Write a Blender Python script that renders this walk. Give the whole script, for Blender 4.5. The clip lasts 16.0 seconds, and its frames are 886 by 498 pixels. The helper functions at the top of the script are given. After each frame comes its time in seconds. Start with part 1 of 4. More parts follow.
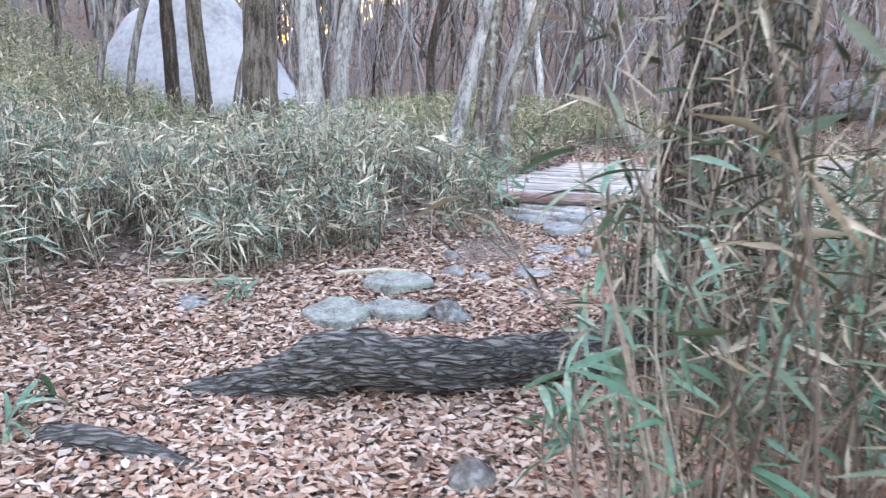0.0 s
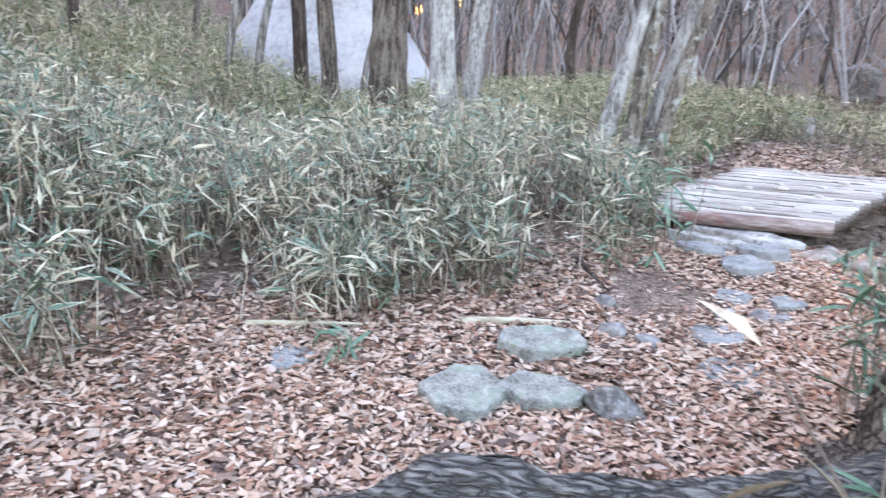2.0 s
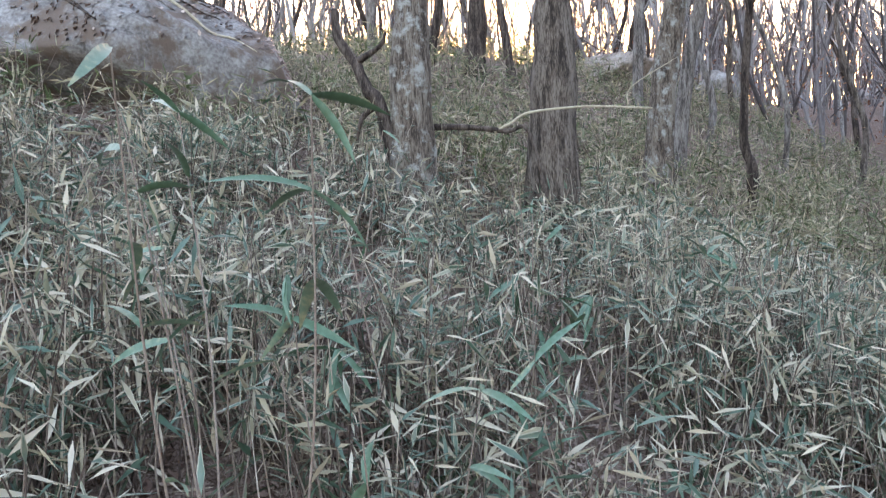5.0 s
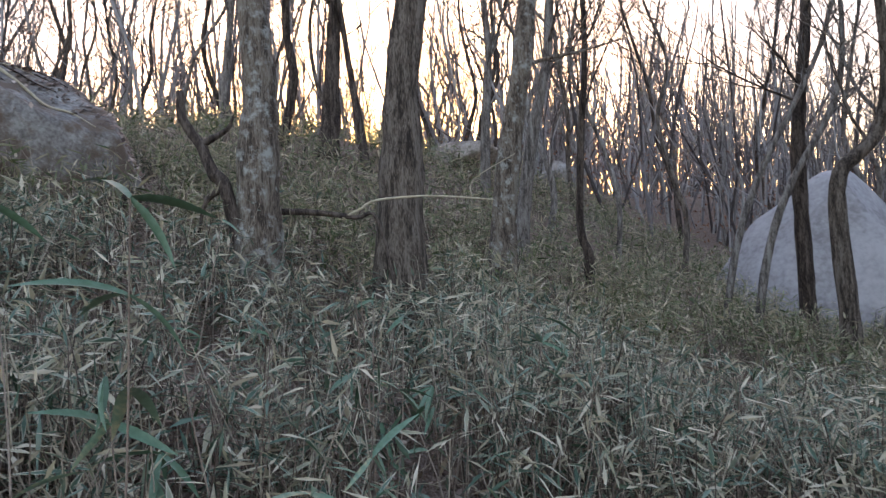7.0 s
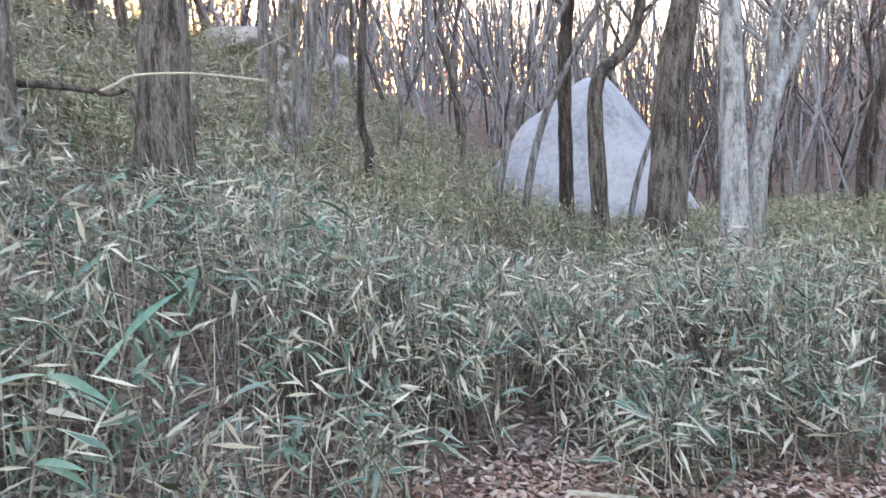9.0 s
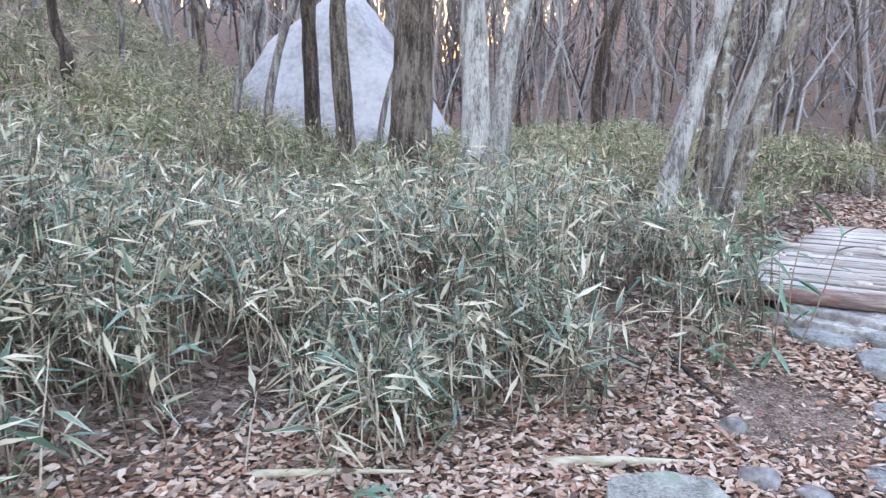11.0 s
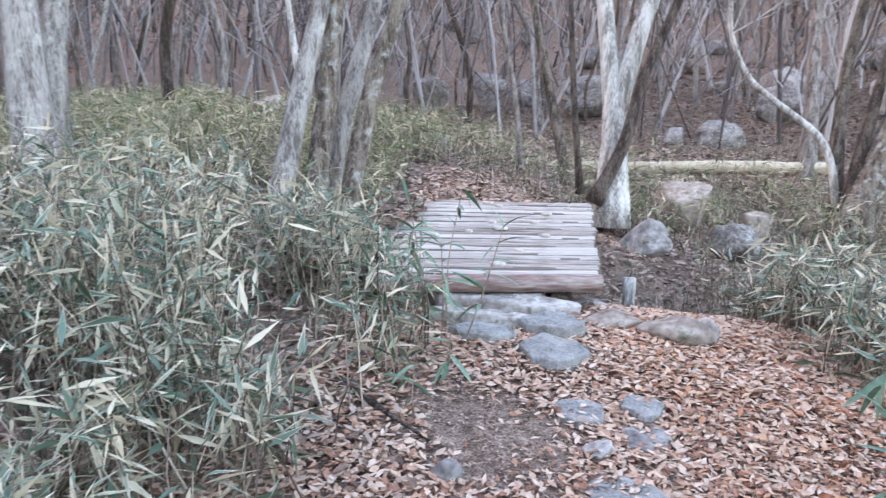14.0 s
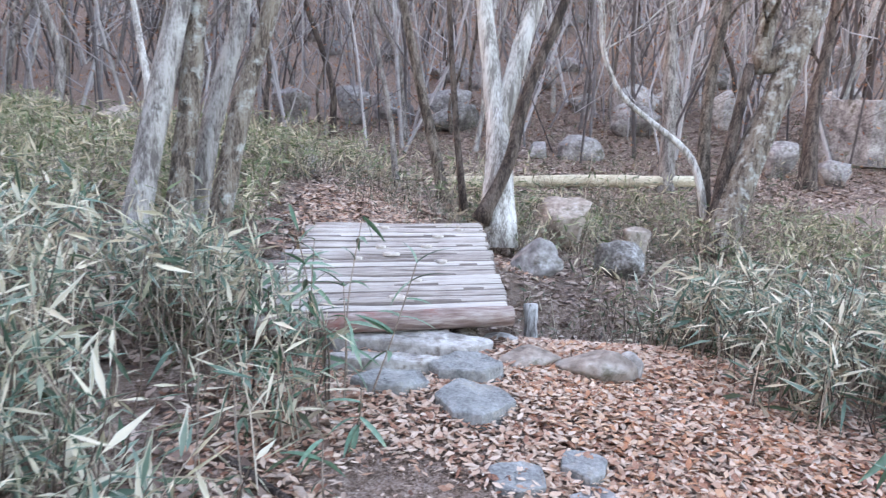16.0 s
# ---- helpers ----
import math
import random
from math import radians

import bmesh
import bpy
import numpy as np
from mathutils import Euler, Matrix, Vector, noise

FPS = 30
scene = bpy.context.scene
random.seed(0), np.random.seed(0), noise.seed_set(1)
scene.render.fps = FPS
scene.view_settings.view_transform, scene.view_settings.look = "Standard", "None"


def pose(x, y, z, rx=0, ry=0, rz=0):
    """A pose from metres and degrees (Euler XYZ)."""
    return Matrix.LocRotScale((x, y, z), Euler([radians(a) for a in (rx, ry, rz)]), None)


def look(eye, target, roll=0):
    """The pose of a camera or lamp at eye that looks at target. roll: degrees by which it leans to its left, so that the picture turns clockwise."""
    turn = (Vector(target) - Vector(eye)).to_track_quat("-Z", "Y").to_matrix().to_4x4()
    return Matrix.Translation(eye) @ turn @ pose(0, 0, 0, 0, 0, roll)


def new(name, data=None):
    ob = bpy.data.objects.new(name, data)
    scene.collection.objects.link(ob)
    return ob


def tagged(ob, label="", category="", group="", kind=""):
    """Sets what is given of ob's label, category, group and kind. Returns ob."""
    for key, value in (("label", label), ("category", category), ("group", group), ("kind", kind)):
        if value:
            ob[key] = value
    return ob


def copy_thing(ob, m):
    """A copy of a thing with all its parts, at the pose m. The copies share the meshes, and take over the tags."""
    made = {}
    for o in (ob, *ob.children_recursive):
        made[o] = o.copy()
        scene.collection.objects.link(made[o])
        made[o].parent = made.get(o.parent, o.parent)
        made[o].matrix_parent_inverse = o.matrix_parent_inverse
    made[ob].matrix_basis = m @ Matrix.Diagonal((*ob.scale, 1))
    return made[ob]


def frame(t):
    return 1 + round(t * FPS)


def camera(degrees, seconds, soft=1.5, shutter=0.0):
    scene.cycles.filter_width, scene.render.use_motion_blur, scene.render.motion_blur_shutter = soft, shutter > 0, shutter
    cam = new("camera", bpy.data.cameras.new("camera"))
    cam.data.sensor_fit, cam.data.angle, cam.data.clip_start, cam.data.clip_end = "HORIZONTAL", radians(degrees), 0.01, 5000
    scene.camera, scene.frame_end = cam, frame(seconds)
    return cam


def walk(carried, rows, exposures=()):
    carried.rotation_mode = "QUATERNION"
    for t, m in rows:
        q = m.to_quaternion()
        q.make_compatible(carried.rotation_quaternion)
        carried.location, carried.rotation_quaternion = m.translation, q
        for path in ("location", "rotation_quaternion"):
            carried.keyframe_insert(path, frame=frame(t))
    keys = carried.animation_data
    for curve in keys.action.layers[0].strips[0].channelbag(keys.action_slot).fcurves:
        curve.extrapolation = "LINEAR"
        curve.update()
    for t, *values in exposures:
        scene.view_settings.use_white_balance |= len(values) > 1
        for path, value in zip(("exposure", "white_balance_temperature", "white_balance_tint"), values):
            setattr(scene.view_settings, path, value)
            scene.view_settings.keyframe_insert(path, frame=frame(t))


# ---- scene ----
from mathutils.bvhtree import BVHTree

# ---------- camera ----------
cam = camera(61.9, 16.0, soft=1.25, shutter=0.3)
PATH = [
    (0, (0.903, 1.051, 1.278), (0.810, 3.002, 0.845), 0.35),
    (0.5, (0.743, 1.321, 1.238), (0.574, 3.262, 0.785), 0.59),
    (1, (0.695, 1.522, 1.223), (0.487, 3.450, 0.733), 1.11),
    (1.5, (0.704, 1.858, 1.276), (0.472, 3.779, 0.770), 1.40),
    (2, (0.667, 2.046, 1.420), (0.252, 3.936, 0.914), 0.97),
    (2.5, (0.411, 2.187, 1.433), (-0.249, 4.006, 0.925), 0.59),
    (3, (0.158, 2.295, 1.433), (-0.778, 4.004, 0.979), 0.70),
    (3.5, (0.159, 1.973, 1.527), (-1.172, 3.418, 1.149), 0.23),
    (4, (0.105, 2.011, 1.550), (-1.512, 3.144, 1.234), -1.68),
    (6.3, (0.192, 2.029, 1.682), (-1.440, 3.175, 1.832), -2.82),
    (6.5, (0.194, 2.048, 1.680), (-1.370, 3.287, 1.822), -2.47),
    (7, (0.192, 2.058, 1.663), (-1.277, 3.412, 1.759), -2.04),
    (7.5, (0.178, 2.082, 1.645), (-1.202, 3.529, 1.662), -1.58),
    (8, (0.170, 2.092, 1.629), (-1.135, 3.607, 1.615), -1.44),
    (8.5, (0.179, 2.098, 1.606), (-0.991, 3.718, 1.526), -1.38),
    (9, (0.194, 2.137, 1.565), (-0.830, 3.844, 1.374), -1.38),
    (9.5, (0.179, 2.309, 1.482), (-0.746, 4.060, 1.203), -1.32),
    (10, (0.196, 2.580, 1.438), (-0.554, 4.407, 1.121), -0.41),
    (10.2, (0.205, 2.675, 1.418), (-0.461, 4.532, 1.086), 0.12),
    (12.3, (0.076, 3.308, 1.445), (0.047, 5.259, 1.006), -0.79),
    (12.5, (0.043, 3.365, 1.441), (0.130, 5.314, 1.001), -0.37),
    (13, (-0.045, 3.535, 1.439), (0.253, 5.458, 0.976), 0.40),
    (13.5, (-0.094, 3.659, 1.430), (0.359, 5.549, 0.960), 0.95),
    (14, (-0.124, 3.814, 1.477), (0.548, 5.641, 1.018), 1.85),
    (14.5, (-0.152, 3.956, 1.471), (0.678, 5.720, 1.023), 2.46),
    (15, (-0.202, 4.107, 1.479), (0.681, 5.848, 1.045), 2.24),
    (15.5, (-0.188, 4.203, 1.466), (0.718, 5.936, 1.042), 2.15),
    (16, (-0.104, 4.361, 1.463), (0.908, 6.036, 1.051), 2.81),
]
walk(cam, [(t, look(eye, target, roll)) for t, eye, target, roll in PATH],
     exposures=[(0.0, 5.1, 6400, 29), (4.2, 5.23, 6400, 29), (5.8, 3.6, 6400, 29), (7.0, 3.5, 6400, 29), (8.0, 3.95, 6400, 29), (8.8, 4.55, 6400, 29), (9.6, 5.1, 6400, 29), (10.4, 5.0, 6400, 29), (16.0, 4.92, 6400, 29)])

# ---------- light: dusk, the sun low behind the hill ----------
SUN_AZ = radians(-52)      # clockwise from +y
SUN_EL = radians(2.5)
world = bpy.data.worlds.new("dusk_sky")
scene.world = world
world.use_nodes = True
wn = world.node_tree.nodes
sky = wn.new("ShaderNodeTexSky")
sky.sky_type = "NISHITA"
sky.sun_disc = False
sky.sun_elevation, sky.sun_rotation = SUN_EL, SUN_AZ
sky.dust_density = 3.5
world.node_tree.links.new(sky.outputs[0], wn["Background"].inputs[0])
wn["Background"].inputs[1].default_value = 0.15
sun = new("sun", bpy.data.lights.new("sun", "SUN"))
sun.data.energy, sun.data.angle, sun.data.color = 0.5, radians(12), (1.0, 0.86, 0.72)
sun_dir = Vector((math.sin(SUN_AZ) * math.cos(SUN_EL), math.cos(SUN_AZ) * math.cos(SUN_EL), math.sin(SUN_EL)))
sun.matrix_world = look(sun_dir * 60, (0, 0, 0))


# ---------- materials ----------
def material(name, ramp, scale, rough=0.85, detail=8.0, bump=0.3, stretch=(1, 1, 1), island=False, spots=None, fine=8.0, metal_spec=0.3, piece=False, glow_through=0.0):
    """A noise-mottled material: ramp is a list of (position, colour)."""
    m = bpy.data.materials.new(name)
    m.use_nodes = True
    t, b = m.node_tree, m.node_tree.nodes["Principled BSDF"]
    n, link = t.nodes, t.links.new
    co = n.new("ShaderNodeTexCoord")
    mp = n.new("ShaderNodeMapping")
    mp.inputs["Scale"].default_value = stretch
    link(co.outputs["Object"], mp.inputs[0])
    n1 = n.new("ShaderNodeTexNoise")
    n1.inputs["Scale"].default_value, n1.inputs["Detail"].default_value = scale, detail
    n1.inputs["Roughness"].default_value = 0.65
    link(mp.outputs[0], n1.inputs[0])
    n2 = n.new("ShaderNodeTexNoise")
    n2.inputs["Scale"].default_value, n2.inputs["Detail"].default_value = scale * fine, 4
    link(mp.outputs[0], n2.inputs[0])
    mix = n.new("ShaderNodeMath")
    mix.operation = "MULTIPLY_ADD"
    link(n2.outputs[0], mix.inputs[0])
    mix.inputs[1].default_value = 0.45
    link(n1.outputs[0], mix.inputs[2])
    sub = n.new("ShaderNodeMath")
    sub.operation = "SUBTRACT"
    link(mix.outputs[0], sub.inputs[0])
    sub.inputs[1].default_value = 0.22
    fac = sub.outputs[0]
    if island or piece:
        if island:
            rnd = n.new("ShaderNodeNewGeometry").outputs["Random Per Island"]
        else:
            rnd = n.new("ShaderNodeObjectInfo").outputs["Random"]
        a = n.new("ShaderNodeMath")
        a.operation = "MULTIPLY_ADD"
        link(fac, a.inputs[0])
        a.inputs[1].default_value = 0.6 if island else 0.75
        s = n.new("ShaderNodeMath")
        s.operation = "MULTIPLY_ADD"
        link(rnd, s.inputs[0])
        s.inputs[1].default_value = 0.95 if island else 0.3
        s.inputs[2].default_value = -0.26 if island else -0.02
        link(s.outputs[0], a.inputs[2])
        fac = a.outputs[0]
    cr = n.new("ShaderNodeValToRGB")
    while len(cr.color_ramp.elements) < len(ramp):
        cr.color_ramp.elements.new(0.5)
    for e, (p, c) in zip(cr.color_ramp.elements, ramp):
        e.position, e.color = p, (*c, 1)
    link(fac, cr.inputs[0])
    colour = cr.outputs[0]
    if spots:
        sc, lo, hi, c = spots
        n3 = n.new("ShaderNodeTexNoise")
        n3.inputs["Scale"].default_value, n3.inputs["Detail"].default_value = sc, 6
        n3.inputs["Roughness"].default_value = 0.7
        link(co.outputs["Object"], n3.inputs[0])
        mr = n.new("ShaderNodeMapRange")
        mr.inputs[1].default_value, mr.inputs[2].default_value = lo, hi
        link(n3.outputs[0], mr.inputs[0])
        mx = n.new("ShaderNodeMix")
        mx.data_type = "RGBA"
        link(mr.outputs[0], mx.inputs[0])
        link(colour, mx.inputs[6])
        mx.inputs[7].default_value = (*c, 1)
        colour = mx.outputs[2]
    link(colour, b.inputs["Base Color"])
    if island and glow_through:
        tr = n.new("ShaderNodeBsdfTranslucent")
        link(colour, tr.inputs[0])
        ms = n.new("ShaderNodeMixShader")
        ms.inputs[0].default_value = glow_through
        link(b.outputs[0], ms.inputs[1])
        link(tr.outputs[0], ms.inputs[2])
        link(ms.outputs[0], n["Material Output"].inputs[0])
    b.inputs["Roughness"].default_value = rough
    b.inputs["Specular IOR Level"].default_value = metal_spec
    if bump:
        bp = n.new("ShaderNodeBump")
        bp.inputs["Strength"].default_value, bp.inputs["Distance"].default_value = bump, 0.02
        link(mix.outputs[0], bp.inputs["Height"])
        link(bp.outputs[0], b.inputs["Normal"])
    return m


def furrowed(name, dark, mid, light, scale, stretch):
    """Thick bark: ridges parted by deep dark cracks that run along the wood."""
    m = bpy.data.materials.new(name)
    m.use_nodes = True
    t, b = m.node_tree, m.node_tree.nodes["Principled BSDF"]
    n, link = t.nodes, t.links.new
    co, mp = n.new("ShaderNodeTexCoord"), n.new("ShaderNodeMapping")
    mp.inputs["Scale"].default_value = stretch
    link(co.outputs["Object"], mp.inputs[0])
    warp = n.new("ShaderNodeTexNoise")
    warp.inputs["Scale"].default_value, warp.inputs["Detail"].default_value = scale * 0.6, 4
    link(mp.outputs[0], warp.inputs[0])
    mix = n.new("ShaderNodeMix")
    mix.data_type, mix.blend_type = "RGBA", "LINEAR_LIGHT"
    mix.inputs[0].default_value = 0.035
    link(mp.outputs[0], mix.inputs[6])
    link(warp.outputs[1], mix.inputs[7])
    vo = n.new("ShaderNodeTexVoronoi")
    vo.feature = "DISTANCE_TO_EDGE"
    vo.inputs["Scale"].default_value = scale
    link(mix.outputs[2], vo.inputs[0])
    fine = n.new("ShaderNodeTexNoise")
    fine.inputs["Scale"].default_value, fine.inputs["Detail"].default_value = scale * 4, 6
    link(mp.outputs[0], fine.inputs[0])
    h = n.new("ShaderNodeMapRange")
    h.inputs[1].default_value, h.inputs[2].default_value = 0.0, 0.26
    link(vo.outputs["Distance"], h.inputs[0])
    add = n.new("ShaderNodeMath")
    add.operation = "MULTIPLY_ADD"
    link(fine.outputs[0], add.inputs[0])
    add.inputs[1].default_value = 0.45
    link(h.outputs[0], add.inputs[2])
    cr = n.new("ShaderNodeValToRGB")
    cr.color_ramp.elements.new(0.5)
    for e, (p, c) in zip(cr.color_ramp.elements, ((0.2, dark), (0.5, mid), (1.0, light))):
        e.position, e.color = p, (*c, 1)
    link(add.outputs[0], cr.inputs[0])
    link(cr.outputs[0], b.inputs["Base Color"])
    b.inputs["Roughness"].default_value, b.inputs["Specular IOR Level"].default_value = 0.85, 0.3
    bp = n.new("ShaderNodeBump")
    bp.inputs["Strength"].default_value, bp.inputs["Distance"].default_value = 1.0, 0.03
    link(add.outputs[0], bp.inputs["Height"])
    link(bp.outputs[0], b.inputs["Normal"])
    return m


def pale_rims(m, colour, share):
    """Bamboo leaves in winter: a withered pale margin along part of the leaves."""
    n, link = m.node_tree.nodes, m.node_tree.links.new
    b = n["Principled BSDF"]
    old = b.inputs["Base Color"].links[0].from_socket
    at = n.new("ShaderNodeAttribute")
    at.attribute_name = "rim"
    mr = n.new("ShaderNodeMapRange")
    mr.inputs[1].default_value, mr.inputs[2].default_value = 1.0 - share, 1.0 - share * 0.5
    link(at.outputs["Fac"], mr.inputs[0])
    mx = n.new("ShaderNodeMix")
    mx.data_type = "RGBA"
    link(mr.outputs[0], mx.inputs[0])
    link(old, mx.inputs[6])
    mx.inputs[7].default_value = (*colour, 1)
    link(mx.outputs[2], b.inputs["Base Color"])


GROUND = material("leaf_litter_soil", [(0.25, (0.045, 0.03, 0.023)), (0.42, (0.13, 0.085, 0.06)), (0.54, (0.25, 0.18, 0.145)), (0.72, (0.42, 0.33, 0.28))], 22, bump=0.9, fine=4, spots=(0.8, 0.5, 0.7, (0.16, 0.115, 0.09)))
LITTER = material("dry_leaves", [(0.0, (0.09, 0.038, 0.026)), (0.12, (0.27, 0.12, 0.072)), (0.32, (0.41, 0.24, 0.16)), (0.6, (0.50, 0.345, 0.255)), (0.95, (0.57, 0.435, 0.345))], 14, 0.6, island=True, bump=0.1, metal_spec=0.4)
LITTER_DARK = material("dark_brown_leaves", [(0.0, (0.045, 0.026, 0.02)), (0.25, (0.12, 0.07, 0.05)), (0.5, (0.22, 0.14, 0.105)), (0.75, (0.33, 0.235, 0.185)), (0.97, (0.50, 0.40, 0.33))], 14, 0.55, island=True, bump=0.1, metal_spec=0.4)
LITTER_RUST = material("rust_orange_leaves", [(0.03, (0.13, 0.05, 0.028)), (0.2, (0.32, 0.125, 0.06)), (0.45, (0.46, 0.225, 0.12)), (0.7, (0.53, 0.32, 0.20)), (0.95, (0.58, 0.43, 0.32))], 14, 0.6, island=True, bump=0.1, metal_spec=0.4)
BAMBOO = material("bamboo_leaves", [(0.04, (0.04, 0.075, 0.042)), (0.2, (0.085, 0.15, 0.105)), (0.4, (0.15, 0.225, 0.175)), (0.5, (0.26, 0.29, 0.21)), (0.62, (0.40, 0.365, 0.25)), (0.88, (0.64, 0.57, 0.43))], 1.1, 0.42, island=True, bump=0.05, metal_spec=0.5, glow_through=0.22)
BAMBOO_HILL = material("hillside_bamboo_leaves", [(0.04, (0.06, 0.085, 0.03)), (0.2, (0.12, 0.16, 0.07)), (0.4, (0.20, 0.235, 0.12)), (0.56, (0.29, 0.30, 0.17)), (0.7, (0.42, 0.37, 0.24)), (0.92, (0.60, 0.52, 0.37))], 1.1, 0.45, island=True, bump=0.05, metal_spec=0.45, glow_through=0.25)
pale_rims(BAMBOO, (0.58, 0.55, 0.43), 0.42)
STALKS = material("bamboo_stalks", [(0.1, (0.075, 0.052, 0.04)), (0.5, (0.21, 0.16, 0.13)), (0.75, (0.38, 0.31, 0.25)), (0.97, (0.60, 0.53, 0.43))], 10, 0.6, island=True, bump=0.0)
UP = (1, 1, 0.16)
BARK_BROWN = material("brown_bark", [(0.38, (0.03, 0.023, 0.019)), (0.5, (0.115, 0.09, 0.072)), (0.63, (0.23, 0.195, 0.165))], 16, bump=1.0, stretch=UP)
BARK_GREY = material("grey_bark", [(0.38, (0.07, 0.06, 0.055)), (0.5, (0.19, 0.165, 0.15)), (0.63, (0.32, 0.30, 0.28))], 14, bump=0.8, stretch=UP)
BARK_DARK = material("dark_bark", [(0.38, (0.02, 0.014, 0.012)), (0.5, (0.065, 0.048, 0.04)), (0.64, (0.15, 0.12, 0.10))], 14, bump=0.8, stretch=UP)
BARK_LICHEN = material("lichen_bark", [(0.38, (0.05, 0.038, 0.03)), (0.5, (0.16, 0.125, 0.10)), (0.63, (0.26, 0.23, 0.19))], 16, bump=1.0, stretch=UP, spots=(9, 0.52, 0.64, (0.40, 0.405, 0.38)))
BARK_PALE = material("pale_bark", [(0.38, (0.12, 0.105, 0.10)), (0.5, (0.28, 0.26, 0.245)), (0.63, (0.42, 0.40, 0.385))], 14, bump=0.7, stretch=UP, spots=(6, 0.55, 0.68, (0.52, 0.52, 0.50)))
BARK_SILVER = material("silver_bark", [(0.38, (0.20, 0.18, 0.165)), (0.5, (0.44, 0.42, 0.395)), (0.63, (0.62, 0.61, 0.59))], 10, bump=0.7, stretch=UP)
ROOT = furrowed("furrowed_root_bark", (0.07, 0.062, 0.056), (0.125, 0.112, 0.102), (0.25, 0.23, 0.21), 32, (0.2, 1, 1))
BOULDER = material("leaf_strewn_stone", [(0.3, (0.10, 0.09, 0.085)), (0.5, (0.24, 0.225, 0.215)), (0.7, (0.38, 0.37, 0.355))], 4, bump=0.7, spots=(2.2, 0.45, 0.56, (0.16, 0.12, 0.095)))
BAMBOO_DRY = material("dry_bamboo_leaves", [(0.05, (0.04, 0.055, 0.025)), (0.3, (0.075, 0.105, 0.06)), (0.45, (0.13, 0.15, 0.10)), (0.6, (0.20, 0.155, 0.105)), (0.8, (0.29, 0.23, 0.16)), (0.97, (0.50, 0.43, 0.32))], 12, 0.5, island=True, bump=0.05)
OAK_BARK = furrowed("oak_bark", (0.018, 0.013, 0.010), (0.10, 0.077, 0.062), (0.21, 0.175, 0.145), 36, (1, 1, 0.26))
STONE = material("grey_stone", [(0.3, (0.07, 0.062, 0.06)), (0.45, (0.20, 0.18, 0.175)), (0.58, (0.33, 0.31, 0.30)), (0.72, (0.50, 0.485, 0.475))], 2.6, bump=0.8, fine=7, spots=(3, 0.54, 0.64, (0.13, 0.115, 0.095)))
STONE_TAN = material("tan_stone", [(0.3, (0.10, 0.075, 0.06)), (0.45, (0.26, 0.21, 0.175)), (0.58, (0.38, 0.325, 0.28)), (0.72, (0.50, 0.455, 0.41))], 2.8, bump=0.8, fine=7, spots=(3.5, 0.54, 0.64, (0.15, 0.13, 0.095)))
STONE_PALE = material("pale_stone", [(0.3, (0.15, 0.13, 0.12)), (0.45, (0.33, 0.305, 0.285)), (0.58, (0.47, 0.445, 0.425)), (0.72, (0.60, 0.58, 0.56))], 5, bump=0.8, fine=6, spots=(6, 0.54, 0.64, (0.20, 0.175, 0.15)))
STONE_DARK = material("dark_stone", [(0.3, (0.05, 0.045, 0.042)), (0.5, (0.16, 0.145, 0.13)), (0.75, (0.42, 0.41, 0.40))], 5, bump=0.7)
STONE_LICHEN = material("lichen_stone", [(0.3, (0.12, 0.115, 0.10)), (0.5, (0.29, 0.285, 0.255)), (0.7, (0.44, 0.43, 0.39))], 10, bump=0.8, spots=(7, 0.52, 0.64, (0.24, 0.29, 0.225)))
SLATE = material("slate_stone", [(0.3, (0.12, 0.12, 0.118)), (0.5, (0.235, 0.235, 0.23)), (0.75, (0.36, 0.355, 0.345))], 9, 0.6, bump=0.5, spots=(6, 0.58, 0.7, (0.30, 0.28, 0.24)))
WHITE_ROCK = material("pale_granite", [(0.35, (0.25, 0.235, 0.24)), (0.5, (0.37, 0.355, 0.365)), (0.65, (0.45, 0.435, 0.445))], 0.7, bump=0.3, fine=14, spots=(0.9, 0.58, 0.72, (0.27, 0.25, 0.25)))
BRIDGE_WOOD = material("weathered_logs", [(0.22, (0.12, 0.09, 0.075)), (0.38, (0.28, 0.235, 0.21)), (0.52, (0.42, 0.37, 0.335)), (0.75, (0.58, 0.53, 0.49))], 11, 0.75, bump=0.6, stretch=(0.12, 1, 1), piece=True)
BRIDGE_RED = material("reddish_log", [(0.25, (0.10, 0.06, 0.05)), (0.45, (0.24, 0.17, 0.15)), (0.6, (0.38, 0.32, 0.29)), (0.75, (0.50, 0.45, 0.42))], 7, 0.75, bump=0.6, stretch=(0.2, 1, 1), spots=(2.5, 0.52, 0.62, (0.24, 0.10, 0.085)))
KNOT = material("worn_knots", [(0.3, (0.33, 0.28, 0.24)), (0.7, (0.62, 0.56, 0.50))], 20, bump=0.3)
# shade in the gaps between the bridge logs, painted as a darker wood
LOG_SIDE_SHADE = material("log_gap_shade", [(0.3, (0.09, 0.07, 0.06)), (0.55, (0.19, 0.155, 0.138)), (0.8, (0.31, 0.27, 0.245))], 9, 0.85, bump=0.6, stretch=(0.15, 1, 1))
LOG_END = material("cut_log_end", [(0.3, (0.35, 0.22, 0.11)), (0.7, (0.60, 0.44, 0.26))], 20, bump=0.3)
BEAM = material("pale_timber", [(0.3, (0.30, 0.25, 0.17)), (0.5, (0.48, 0.42, 0.31)), (0.75, (0.60, 0.54, 0.42))], 6, bump=0.5, stretch=(0.2, 1, 1))
